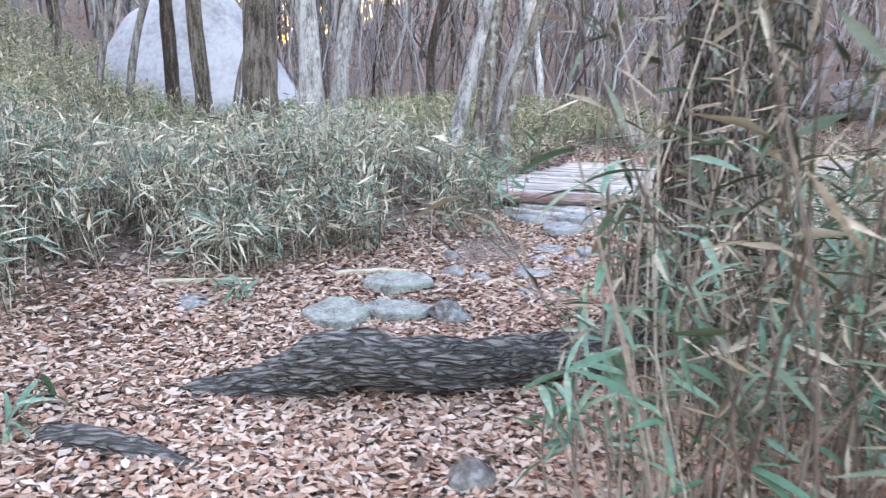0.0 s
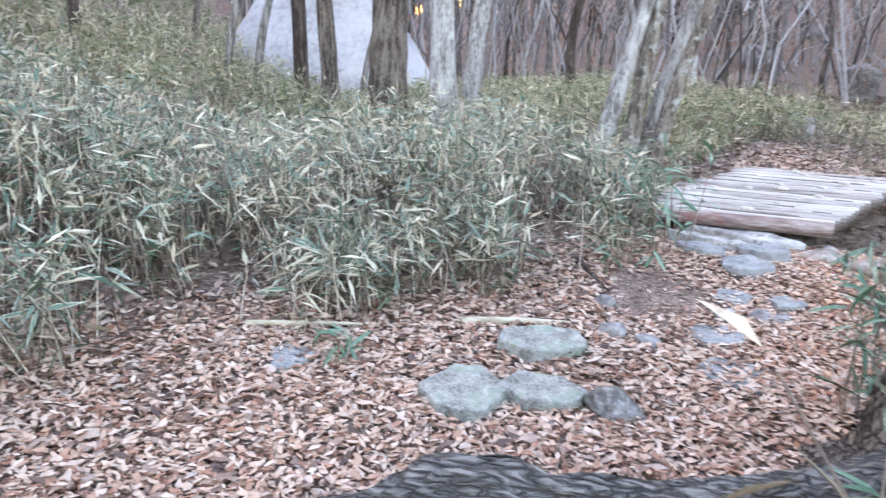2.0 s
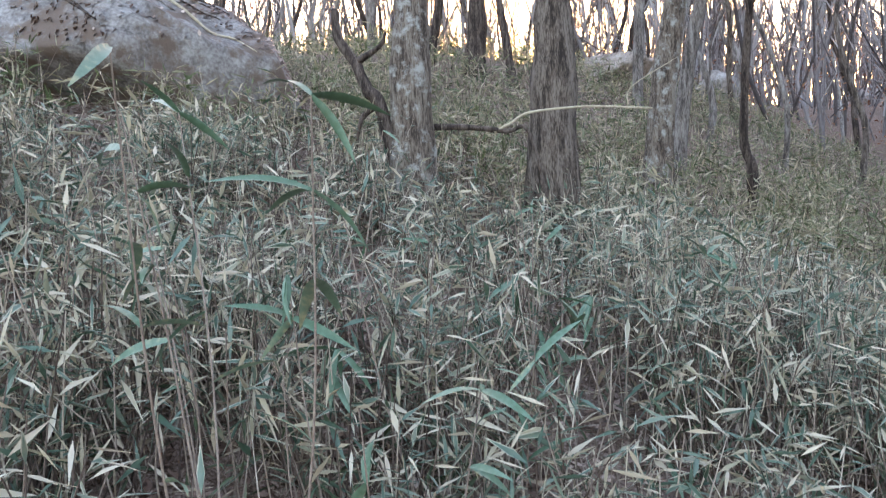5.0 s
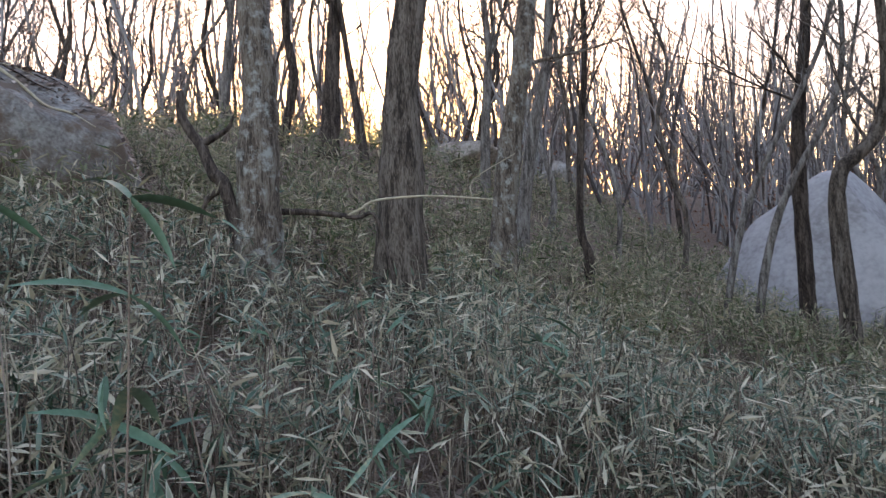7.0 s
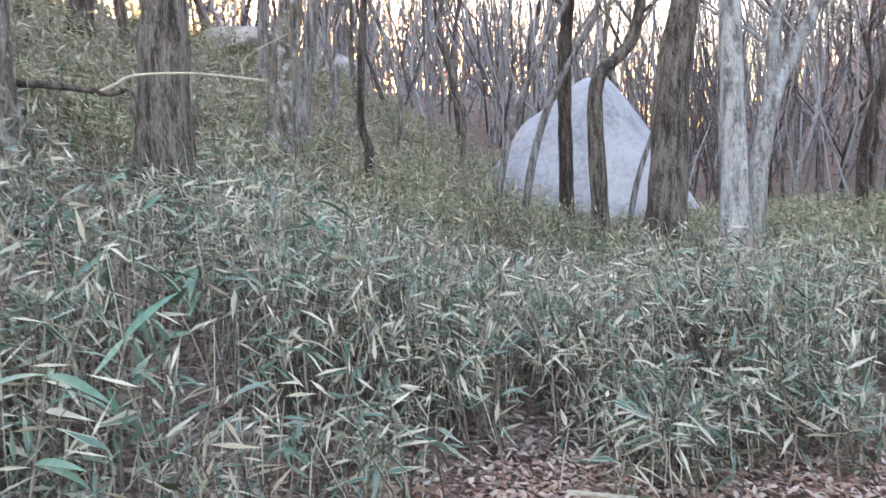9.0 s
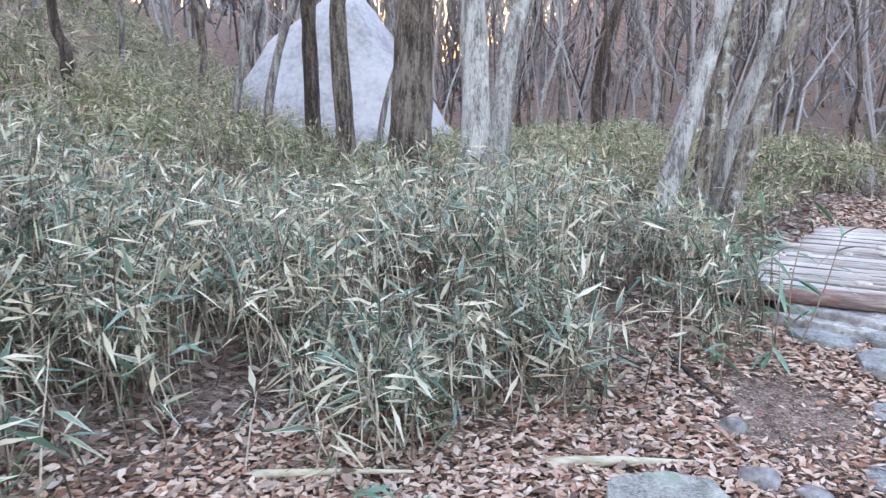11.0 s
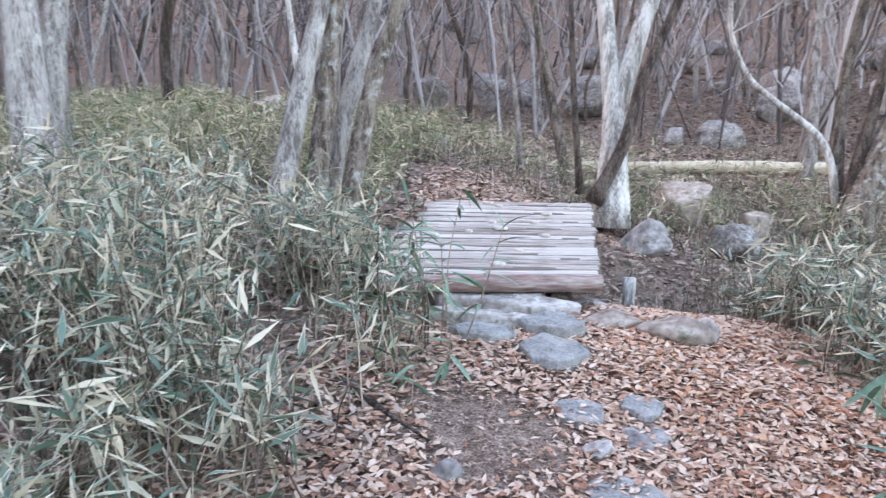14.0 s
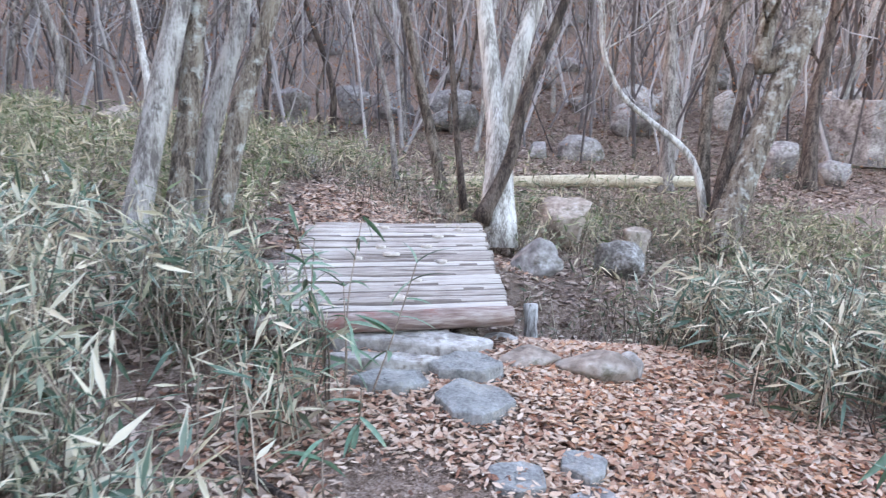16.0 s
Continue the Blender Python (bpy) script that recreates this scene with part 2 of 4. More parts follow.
AUTUMN = material("far_dry_foliage", [(0.1, (0.14, 0.05, 0.028)), (0.45, (0.30, 0.13, 0.075)), (0.8, (0.44, 0.24, 0.14))], 3, island=True, bump=0.0, glow_through=0.45)
FAR_BARK = material("far_bark", [(0.1, (0.07, 0.058, 0.056)), (0.5, (0.21, 0.19, 0.19)), (0.9, (0.44, 0.42, 0.42))], 4, island=True, bump=0.0)


# ---------- the lie of the land ----------
def smooth(a, b, x):
    t = min(1.0, max(0.0, (x - a) / (b - a)))
    return t * t * (3 - 2 * t)


def ground_z(x, y):
    u = -x - 0.25 * (y - 4) - 1.3
    z = 0.2 * math.log1p(math.exp(2 * u)) if u < 12 else 0.4 * u
    z += 0.16 * max(0, min(u, 10) - 4) * smooth(6, 12, y)
    z = min(z, 4.6 + 0.06 * z)
    z += 0.05 * max(0, min(y, 12) - 4) * smooth(-6, 0, -abs(x - 1) + 1)
    s, q = (x - 2.1) * 0.95 - (y - 8.4) * 0.31, (x - 2.1) * 0.31 + (y - 8.4) * 0.95
    z -= 0.62 * math.exp(-((q - 0.15) / 0.62) ** 2) * smooth(-1.6, -0.2, s)
    r, az = math.hypot(x, y), math.degrees(math.atan2(-x, y))
    z -= 0.22 * smooth(2.2, 5.5, x) * smooth(3, 6, y) * (1 - smooth(20, 40, r))
    z -= 0.17 * smooth(3.0, 3.9, x) * smooth(7.6, 8.6, y) * (1 - smooth(10.5, 12.5, y))
    z += 0.7 * smooth(22, 30, r) * smooth(22, 34, -az) * (1 - smooth(60, 90, r))
    e = 0.06 + 0.19 * (1 - smooth(-14, 16, az)) if -100 < az < 100 else 0.1
    z += smooth(24, 75, r) * e * min(r, 110) * (1 if az < 40 else 0.3)
    return z


CLEAR = [(3.6, -6), (-1.3, -6), (-1.4, 2.2), (-1.25, 4.4), (-0.85, 5.0), (-0.3, 5.35), (0.3, 5.75), (0.75, 6.3), (1.08, 6.85), (1.32, 7.5), (1.3, 8.6), (1.9, 10.2),
         (2.7, 12.0), (4.2, 13.4), (4.4, 12.6), (3.8, 10.6), (3.9, 8.6), (3.0, 7.2), (2.65, 6.4), (2.75, 5.7), (3.0, 4.6), (2.6, 3.0)]


def in_clear(x, y, poly=CLEAR):
    """How far a place lies inside the trodden clearing (negative outside)."""
    inside, near = False, 1e9
    for (ax, ay), (bx, by) in zip(poly, poly[1:] + poly[:1]):
        if (ay > y) != (by > y) and x < (bx - ax) * (y - ay) / (by - ay) + ax:
            inside = not inside
        k = max(0, min(1, ((x - ax) * (bx - ax) + (y - ay) * (by - ay)) / ((bx - ax) ** 2 + (by - ay) ** 2)))
        near = min(near, math.hypot(x - ax - k * (bx - ax), y - ay - k * (by - ay)))
    return near if inside else -near


# ---------- builders ----------
def raw_mesh(name, verts, faces, mat, flat=False):
    me = bpy.data.meshes.new(name)
    me.from_pydata(verts, [], faces)
    me.materials.append(mat)
    if not flat:
        me.polygons.foreach_set("use_smooth", [True] * len(me.polygons))
    me.update()
    return me


def np_mesh(name, verts, tris, mat, rim=None):
    me = bpy.data.meshes.new(name)
    me.vertices.add(len(verts))
    me.vertices.foreach_set("co", np.asarray(verts, np.float32).ravel())
    me.loops.add(tris.size)
    me.loops.foreach_set("vertex_index", tris.astype(np.int32).ravel())
    me.polygons.add(len(tris))
    me.polygons.foreach_set("loop_start", np.arange(0, tris.size, 3, dtype=np.int32))
    me.materials.append(mat)
    me.update(calc_edges=True)
    if rim is not None:
        me.attributes.new("rim", "FLOAT", "POINT").data.foreach_set("value", np.asarray(rim, np.float32))
    return me


def part(name, me, parent, label=""):
    ob = new(name, me)
    ob.parent = parent
    return tagged(ob, label=label)


def tube(V, F, pts, radii, sides, rnd=None, rough=0.0, cap=True):
    """Adds a tapered tube along pts to the lists V and F."""
    pts = [Vector(p) for p in pts]
    start, side = len(V), None
    for i, p in enumerate(pts):
        d = (pts[min(i + 1, len(pts) - 1)] - pts[max(i - 1, 0)]).normalized()
        side = (side - d * side.dot(d)).normalized() if side else d.orthogonal().normalized()
        up = d.cross(side)
        for k in range(sides):
            a = 2 * math.pi * k / sides
            w = radii[i] * (1 + (rnd.uniform(-rough, rough) if rnd else 0))
            V.append(p + (side * math.cos(a) + up * math.sin(a)) * w)
    for i in range(len(pts) - 1):
        for k in range(sides):
            a, b = start + i * sides + k, start + i * sides + (k + 1) % sides
            F.append((a, b, b + sides, a + sides))
    if cap:
        F.append(tuple(range(start + len(V) - start - sides, len(V))))
        F.append(tuple(range(start + sides - 1, start - 1, -1)))


def curve_through(pts, steps):
    """A smooth line through the points."""
    pts = [Vector(p) for p in pts]
    ext = [pts[0] * 2 - pts[1]] + pts + [pts[-1] * 2 - pts[-2]]
    out = []
    for i in range(1, len(ext) - 2):
        a, b, c, d = ext[i - 1:i + 3]
        for s in range(steps):
            t = s / steps
            out.append(0.5 * (2 * b + (c - a) * t + (2 * a - 5 * b + 4 * c - d) * t * t + (3 * b - a - 3 * c + d) * t ** 3))
    return out + [pts[-1]]


def twigs(V, F, p, d, length, r, rnd, depth):
    """A bare branch with smaller branches."""
    n = 4 if depth > 1 else 3
    pts, q, v = [p], p.copy(), d.normalized()
    for i in range(n):
        v = (v + Vector((rnd.uniform(-1, 1), rnd.uniform(-1, 1), rnd.uniform(-0.5, 0.9))) * 0.28).normalized()
        q = q + v * length / n
        pts.append(q)
        if depth > 0 and i < n:
            for _ in range(2 if depth > 1 else 1):
                w = (v + Vector((rnd.uniform(-1, 1), rnd.uniform(-1, 1), rnd.uniform(-0.4, 0.9))) * 0.85).normalized()
                twigs(V, F, q, w, length * rnd.uniform(0.4, 0.65), r * 0.5 * (1 - 0.15 * i), rnd, depth - 1)
    tube(V, F, pts, [r * (1 - 0.7 * i / n) for i in range(n + 1)], 4 if depth > 1 else 3, cap=False)


def tree(label, pts, r, mat, more, forks, n_branches, name="tree"):
    """A bare tree: its trunk through pts, grown on upwards by more metres."""
    rnd = random.Random(label + str(pts[0]))
    base = Vector(pts[0])
    root = tagged(new(name), label=label, category="tree", group="bare forest trees")
    root.location = base
    line = [Vector(p) - base for p in pts]
    stems = []
    main = list(line)
    if forks:
        for f in forks:
            stems.append([line[-1].lerp(line[-2], 0.35)] + [Vector(p) - base for p in f])
    if more > 0:
        for s in ([main] if not forks else stems):
            v = (s[-1] - s[-2]).normalized()
            v = (v + Vector((0, 0, 0.6))).normalized()
            for i in range(4):
                v = (v + Vector((rnd.uniform(-1, 1), rnd.uniform(-1, 1), 0.25)) * 0.13).normalized()
                s.append(s[-1] + v * more / 4)
    V, F = [], []
    total = sum((b - a).length for a, b in zip(main, main[1:]))
    fine = curve_through(main, max(3, int(total / len(main) / 0.22)))
    rad = []
    for i, p in enumerate(fine):
        k = i / (len(fine) - 1)
        end = 0.12 if more > 0 and not forks else 0.7
        flare = 1 + 0.45 * math.exp(-max(0, p.z) / (r * 2.2))
        rad.append(r * (1 - (1 - end) * k) * flare * (1 + rnd.uniform(-0.05, 0.05)))
    tube(V, F, fine, rad, 12 if r > 0.06 else 7, rnd, 0.06)
    part("trunk", raw_mesh("trunk", V, F, mat), root)
    if more < 0:
        return root
    for s in stems:
        V, F = [], []
        fine_s = curve_through(s, 4)
        tube(V, F, fine_s, [rad[-1] * 0.95 * (1 - 0.85 * i / (len(fine_s) - 1)) for i in range(len(fine_s))], 9, rnd, 0.06)
        part("limb", raw_mesh("limb", V, F, mat), root)
    V, F = [], []
    hosts = [fine_s for fine_s in ([curve_through(s, 4) for s in stems] or [fine])]
    for i in range(n_branches):
        h = rnd.choice(hosts)
        k = rnd.uniform(0.34 if not forks else 0.1, 0.98)
        p = h[int(k * (len(h) - 1))]
        if p.z < 2.6 and r > 0.06:
            continue
        a = rnd.uniform(0, 2 * math.pi)
        d = Vector((math.cos(a), math.sin(a), rnd.uniform(0.3, 1.2)))
        twigs(V, F, p, d, rnd.uniform(0.9, 2.3) * (1.15 - 0.5 * k), max(0.008, r * 0.28 * (1 - 0.6 * k)), rnd, 2)
    if V:
        tagged(part("crown", raw_mesh("crown", V, F, mat), root), kind="stuff")
    return root


def slab(label, at, size, turn, mat, rnd, name, flat):
    """A broken flat stone: a many-cornered outline, worn edges, an uneven top."""
    edges = 6 if flat == 1 else 5
    first = rnd.uniform(0, 6.28)
    lines = [(first + (i + rnd.uniform(-0.28, 0.28)) * 2 * math.pi / edges, rnd.uniform(0.8, 1.0)) for i in range(edges)]
    off = Vector((rnd.uniform(-50, 50), rnd.uniform(-50, 50), 0))
    g = ground_z(at[0], at[1])
    h, seg = size[2], 48
    deep = max(0.05, at[2] - g + 0.06)
    V, F = [], []
    worn = min(0.2 * h, 0.02)
    rings = ((0.2, h), (0.45, h), (0.68, h), (0.84, h), (0.93, h - 0.08 * worn), (0.98, h - 0.4 * worn), (1.0, h - worn), (1.02, 0.0), (1.03, -deep))
    for k, z in rings:
        for j in range(seg):
            a = 2 * math.pi * j / seg
            reach_out = min([d / math.cos(a - f) for f, d in lines if math.cos(a - f) > 0.25] + [1.3])
            p = Vector((math.cos(a) * reach_out * k * size[0], math.sin(a) * reach_out * k * size[1], z))
            w = noise.noise(p * 9 + off) * 0.6 + noise.noise(p * 24 + off) * 0.35
            p.z += w * 0.014 + 0.01 * noise.cell(p * 7 + off) * (k < 0.9)
            p.xy *= 1 + 0.06 * noise.noise(p * 14 + off)
            V.append(p)
    for i in range(len(rings) - 1):
        for j in range(seg):
            b, c = i * seg + j, i * seg + (j + 1) % seg
            F.append((b, b + seg, c + seg, c))
    F.append(tuple(range(seg)))
    ob = new(name, raw_mesh(name, V, F, mat, flat=True))
    z = at[2] if flat == 2 else g - 0.012
    ob.matrix_world = pose(at[0], at[1], z, rnd.uniform(-3, 3), rnd.uniform(-3, 3), turn)
    return tagged(ob, label=label, category="rock", group="rocks")


def rock(label, at, size, turn, mat, flat, name="rock", sub=4, lump=0.22):
    """A weathered stone; flat: a slab with a level top."""
    rnd = random.Random(label + str(at))
    if flat:
        return slab(label, at, size, turn, mat, rnd, name, flat)
    bm = bmesh.new()
    bmesh.ops.create_icosphere(bm, subdivisions=sub if size[0] > 0.12 else 3, radius=1)
    off = Vector((rnd.uniform(-50, 50), rnd.uniform(-50, 50), rnd.uniform(-50, 50)))
    cuts = []
    for _ in range(10):
        q = Vector((rnd.gauss(0, 1), rnd.gauss(0, 1), rnd.gauss(0.2, 0.8))).normalized()
        cuts.append((q, rnd.uniform(0.55, 0.85)))
    for v in bm.verts:
        p = v.co.copy()
        k = 1 + lump * noise.noise(p * 1.3 + off) + 0.10 * noise.noise(p * 3.1 + off) + 0.045 * noise.noise(p * 8 + off)
        c = noise.cell(p * 1.4 + off)
        p *= k * (1 + 0.06 * c)
        # flat broken faces
        for q, d in cuts:
            over = p.dot(q) - d
            if over > 0:
                p -= q * over * 0.92
        v.co = Vector((p.x * size[0], p.y * size[1], p.z * size[2]))
    me = bpy.data.meshes.new(name)
    bm.to_mesh(me)
    bm.free()
    me.materials.append(mat)
    me.polygons.foreach_set("use_smooth", [True] * len(me.polygons))
    ob = new(name, me)
    ob.matrix_world = pose(at[0], at[1], at[2], rnd.uniform(-4, 4), rnd.uniform(-4, 4), turn)
    # settle it into the ground
    g = ground_z(at[0], at[1])
    if at[2] < g + 0.4 * size[2]:
        at = (at[0], at[1], g + 0.4 * size[2])
        ob.location.z = at[2]
    if at[2] - size[2] * 0.8 > g:
        low = max(0.0, at[2] - size[2] * 0.8 - g)
        for v in me.vertices:
            if v.co.z < 0:
                v.co.z *= 1 + (low + 0.05) / size[2]
    return tagged(ob, label=label, category="rock", group="rocks")


# ---------- ground ----------
def build_ground():
    rings = [0.0]
    while rings[-1] < 400:
        rings.append(rings[-1] + (0.12 if rings[-1] < 9 else 0.12 * (rings[-1] / 9) ** 1.6))
    seg = 220
    V, F = [], []
    cx, cy = 0.3, 4.5
    for r in rings[1:]:
        for k in range(seg):
            a = 2 * math.pi * k / seg
            x, y = cx + r * math.cos(a), cy + r * math.sin(a)
            z = ground_z(x, y) + (0.03 * noise.noise(Vector((x * 1.7, y * 1.7, 0))) + 0.015 * noise.noise(Vector((x * 6, y * 6, 3)))) * (1 if r < 30 else 3)
            V.append((x, y, z))
    V.append((cx, cy, ground_z(cx, cy)))
    for i in range(len(rings) - 2):
        for k in range(seg):
            a, b = i * seg + k, i * seg + (k + 1) % seg
            F.append((a, b, b + seg, a + seg))
    for k in range(seg):
        F.append((len(V) - 1, k, (k + 1) % seg))
    F = [f[::-1] if len(f) == 4 else f for f in F]
    me = raw_mesh("ground", V, F, GROUND)
    bm = bmesh.new()
    bm.from_mesh(me)
    bmesh.ops.recalc_face_normals(bm, faces=bm.faces)
    if bm.faces[0].normal.z < 0:
        bmesh.ops.reverse_faces(bm, faces=bm.faces)
    bm.to_mesh(me)
    bm.free()
    tagged(new("ground", me), label="forest floor of soil and fallen brown leaves", category="ground", kind="structure")


build_ground()

# ---------- the oak by the path, with its thick surface root ----------
def build_oak():
    rnd = random.Random(5)
    root = tagged(new("oak_tree"), label="old furrowed oak with a thick root across the path", category="tree")
    base = Vector((1.95, 4.5, 0.0))
    root.location = base
    V, F = [], []
    line = curve_through([(0, 0, -0.15), (0.02, 0, 0.25), (0.07, 0.02, 0.7), (0.13, 0.05, 1.3), (0.2, 0.1, 2.2), (0.3, 0.1, 3.6), (0.3, 0.2, 6.5)], 26)
    side = 60
    for i, p in enumerate(line):
        r = 0.275 * (1 - 0.05 * max(0, p.z)) + 0.30 * math.exp(-max(0, p.z) / 0.24) + 0.05 * math.exp(-max(0, p.z) / 0.8)
        for k in range(side):
            a = 2 * math.pi * k / side
            q = Vector((math.cos(a) * 2.6, math.sin(a) * 2.6, p.z * 1.3))
            ridge = abs(noise.noise(q * 2.1 + Vector((3, 7, 1)))) * 0.5 + 0.12 * noise.noise(q * 5)
            butt = 1 + 0.22 * math.exp(-max(0, p.z) / 0.3) * math.sin(a * 4 + 1)
            V.append(p + Vector((math.cos(a), math.sin(a), 0)) * r * (0.84 + ridge) * butt)
    for i in range(len(line) - 1):
        for k in range(side):
            a, b = i * side + k, i * side + (k + 1) % side
            F.append((a, b, b + side, a + side))
    part("trunk", raw_mesh("trunk", V, F, OAK_BARK), root)
    # the root, a log-like limb lying across the path
    V, F = [], []
    line = curve_through([(-0.02, 0.0, 0.11), (-0.52, -0.24, 0.085), (-0.97, -0.42, 0.09), (-1.37, -0.5, 0.115), (-1.6, -0.52, 0.14), (-1.83, -0.56, 0.07), (-2.1, -0.62, 0.01), (-2.4, -0.70, -0.02)], 20)
    side = 60
    n = len(line)
    for i, p in enumerate(line):
        k = i / (n - 1)
        r = 0.15 - 0.02 * k + 0.06 * math.exp(-((k - 0.0) / 0.12) ** 2)
        if k > 0.55:
            r = 0.135 + 0.03 * math.exp(-((k - 0.66) / 0.07) ** 2) - 0.17 * (k - 0.62) * (1 if k > 0.62 else 0)
        r = max(0.02, r)
        d = (line[min(i + 1, n - 1)] - line[max(i - 1, 0)]).normalized()
        s = d.cross(Vector((0, 0, 1))).normalized()
        u = s.cross(d)
        for j in range(side):
            a = 2 * math.pi * j / side
            q = Vector((p.x * 2.6, math.cos(a) * 2.3, math.sin(a) * 2.3))
            ridge = abs(noise.noise(q * 2.4)) * 0.2 + 0.07 * noise.noise(q * 1.1 + Vector((9, 0, 0))) + 0.16 * abs(noise.noise(Vector((q.x * 2.2, q.y * 5, q.z * 5))))
            V.append(p + (s * math.cos(a) * (1 + 0.5 * max(0, k - 0.6)) + u * math.sin(a)) * r * 0.8 * (0.84 + 1.9 * ridge))
    for i in range(n - 1):
        for k in range(side):
            a, b = i * side + k, i * side + (k + 1) % side
            F.append((a, b, b + side, a + side))
    F.append(tuple(range(len(V) - side, len(V))))
    part("root", raw_mesh("root", V, F, ROOT), root, "thick grey furrowed surface root")



build_oak()


# ---------- fallen wood ----------
def stick(label, pts, r, mat, name="fallen_branch", end=0.3, side_twigs=()):
    rnd = random.Random(label)
    base = Vector(pts[0])
    V, F = [], []
    line = curve_through([Vector(p) - base for p in pts], 5)
    tube(V, F, line, [r * (1 - (1 - end) * i / (len(line) - 1)) for i in range(len(line))], 8, rnd, 0.12)
    for a in side_twigs:
        l2 = curve_through([Vector(p) - base for p in a], 4)
        tube(V, F, l2, [r * 0.5 * (1 - 0.7 * i / (len(l2) - 1)) for i in range(len(l2))], 6, rnd, 0.1)
    ob = new(name, raw_mesh(name, V, F, mat))
    ob.location = base
    return tagged(ob, label=label, category="branch")


stick("broken dark dead branch sticking up beside the lichen-spotted oak", [(-4.95, 4.75, 1.9), (-5.01, 4.63, 2.46), (-5.08, 4.57, 2.57), (-5.16, 4.51, 2.79), (-5.26, 4.42, 3.0), (-5.28, 4.41, 3.22)], 0.06, BARK_DARK, end=0.5, side_twigs=[[(-5.16, 4.51, 2.79), (-5.0, 4.65, 2.9), (-4.95, 4.68, 3.0)], [(-5.01, 4.63, 2.46), (-5.13, 4.53, 2.35), (-5.2, 4.5, 2.1)]])
stick("dark fallen branch lying against the straight brown tree", [(-5.1, 5.05, 2.3), (-4.81, 5.33, 2.27), (-4.58, 5.53, 2.22), (-4.43, 5.62, 2.2), (-4.3, 5.7, 1.6)], 0.03, BARK_DARK)
stick("thin pale bent branch crossing before the straight brown tree", [(-4.66, 5.46, 2.22), (-4.55, 5.54, 2.28), (-4.43, 5.64, 2.35), (-4.1, 5.93, 2.36), (-3.75, 6.25, 2.31)], 0.013, BEAM, end=0.6, side_twigs=[[(-3.88, 6.13, 2.34), (-3.86, 6.15, 2.48), (-3.6, 6.35, 2.66)]])
stick("dark stick lying in leaves at the path edge", [(0.50, 6.78, 0.17), (0.6, 6.5, 0.16), (0.73, 6.22, 0.13)], 0.02, BARK_DARK)
stick("knobbly grey root breaking through the leaves", [(-0.62, 3.38, 0.02), (-0.42, 3.34, 0.07), (-0.1, 3.25, 0.04), (0.25, 3.1, -0.02)], 0.075, ROOT)
stick("pale dry stick lying on the leaves", [(-1.0, 5.16, 0.14), (-0.75, 5.26, 0.13), (-0.46, 5.35, 0.12)], 0.018, BEAM)
stick("pale bare stick lying beside the path", [(0.0, 5.55, 0.1), (0.25, 5.62, 0.11), (0.55, 5.7, 0.1)], 0.03, BEAM)
stick("short pale weathered post stump on the stream bank", [(2.9, 8.12, -0.45), (2.9, 8.13, -0.15), (2.91, 8.17, 0.1)], 0.05, BARK_SILVER, name="post_stump", end=0.9)
beam = stick("long pale squared timber lying across the far bank", [(7.0, 16.4, -0.2), (9.2, 15.1, -0.05), (11.2, 13.95, 0.05)], 0.12, BEAM, name="timber_beam", end=0.9)


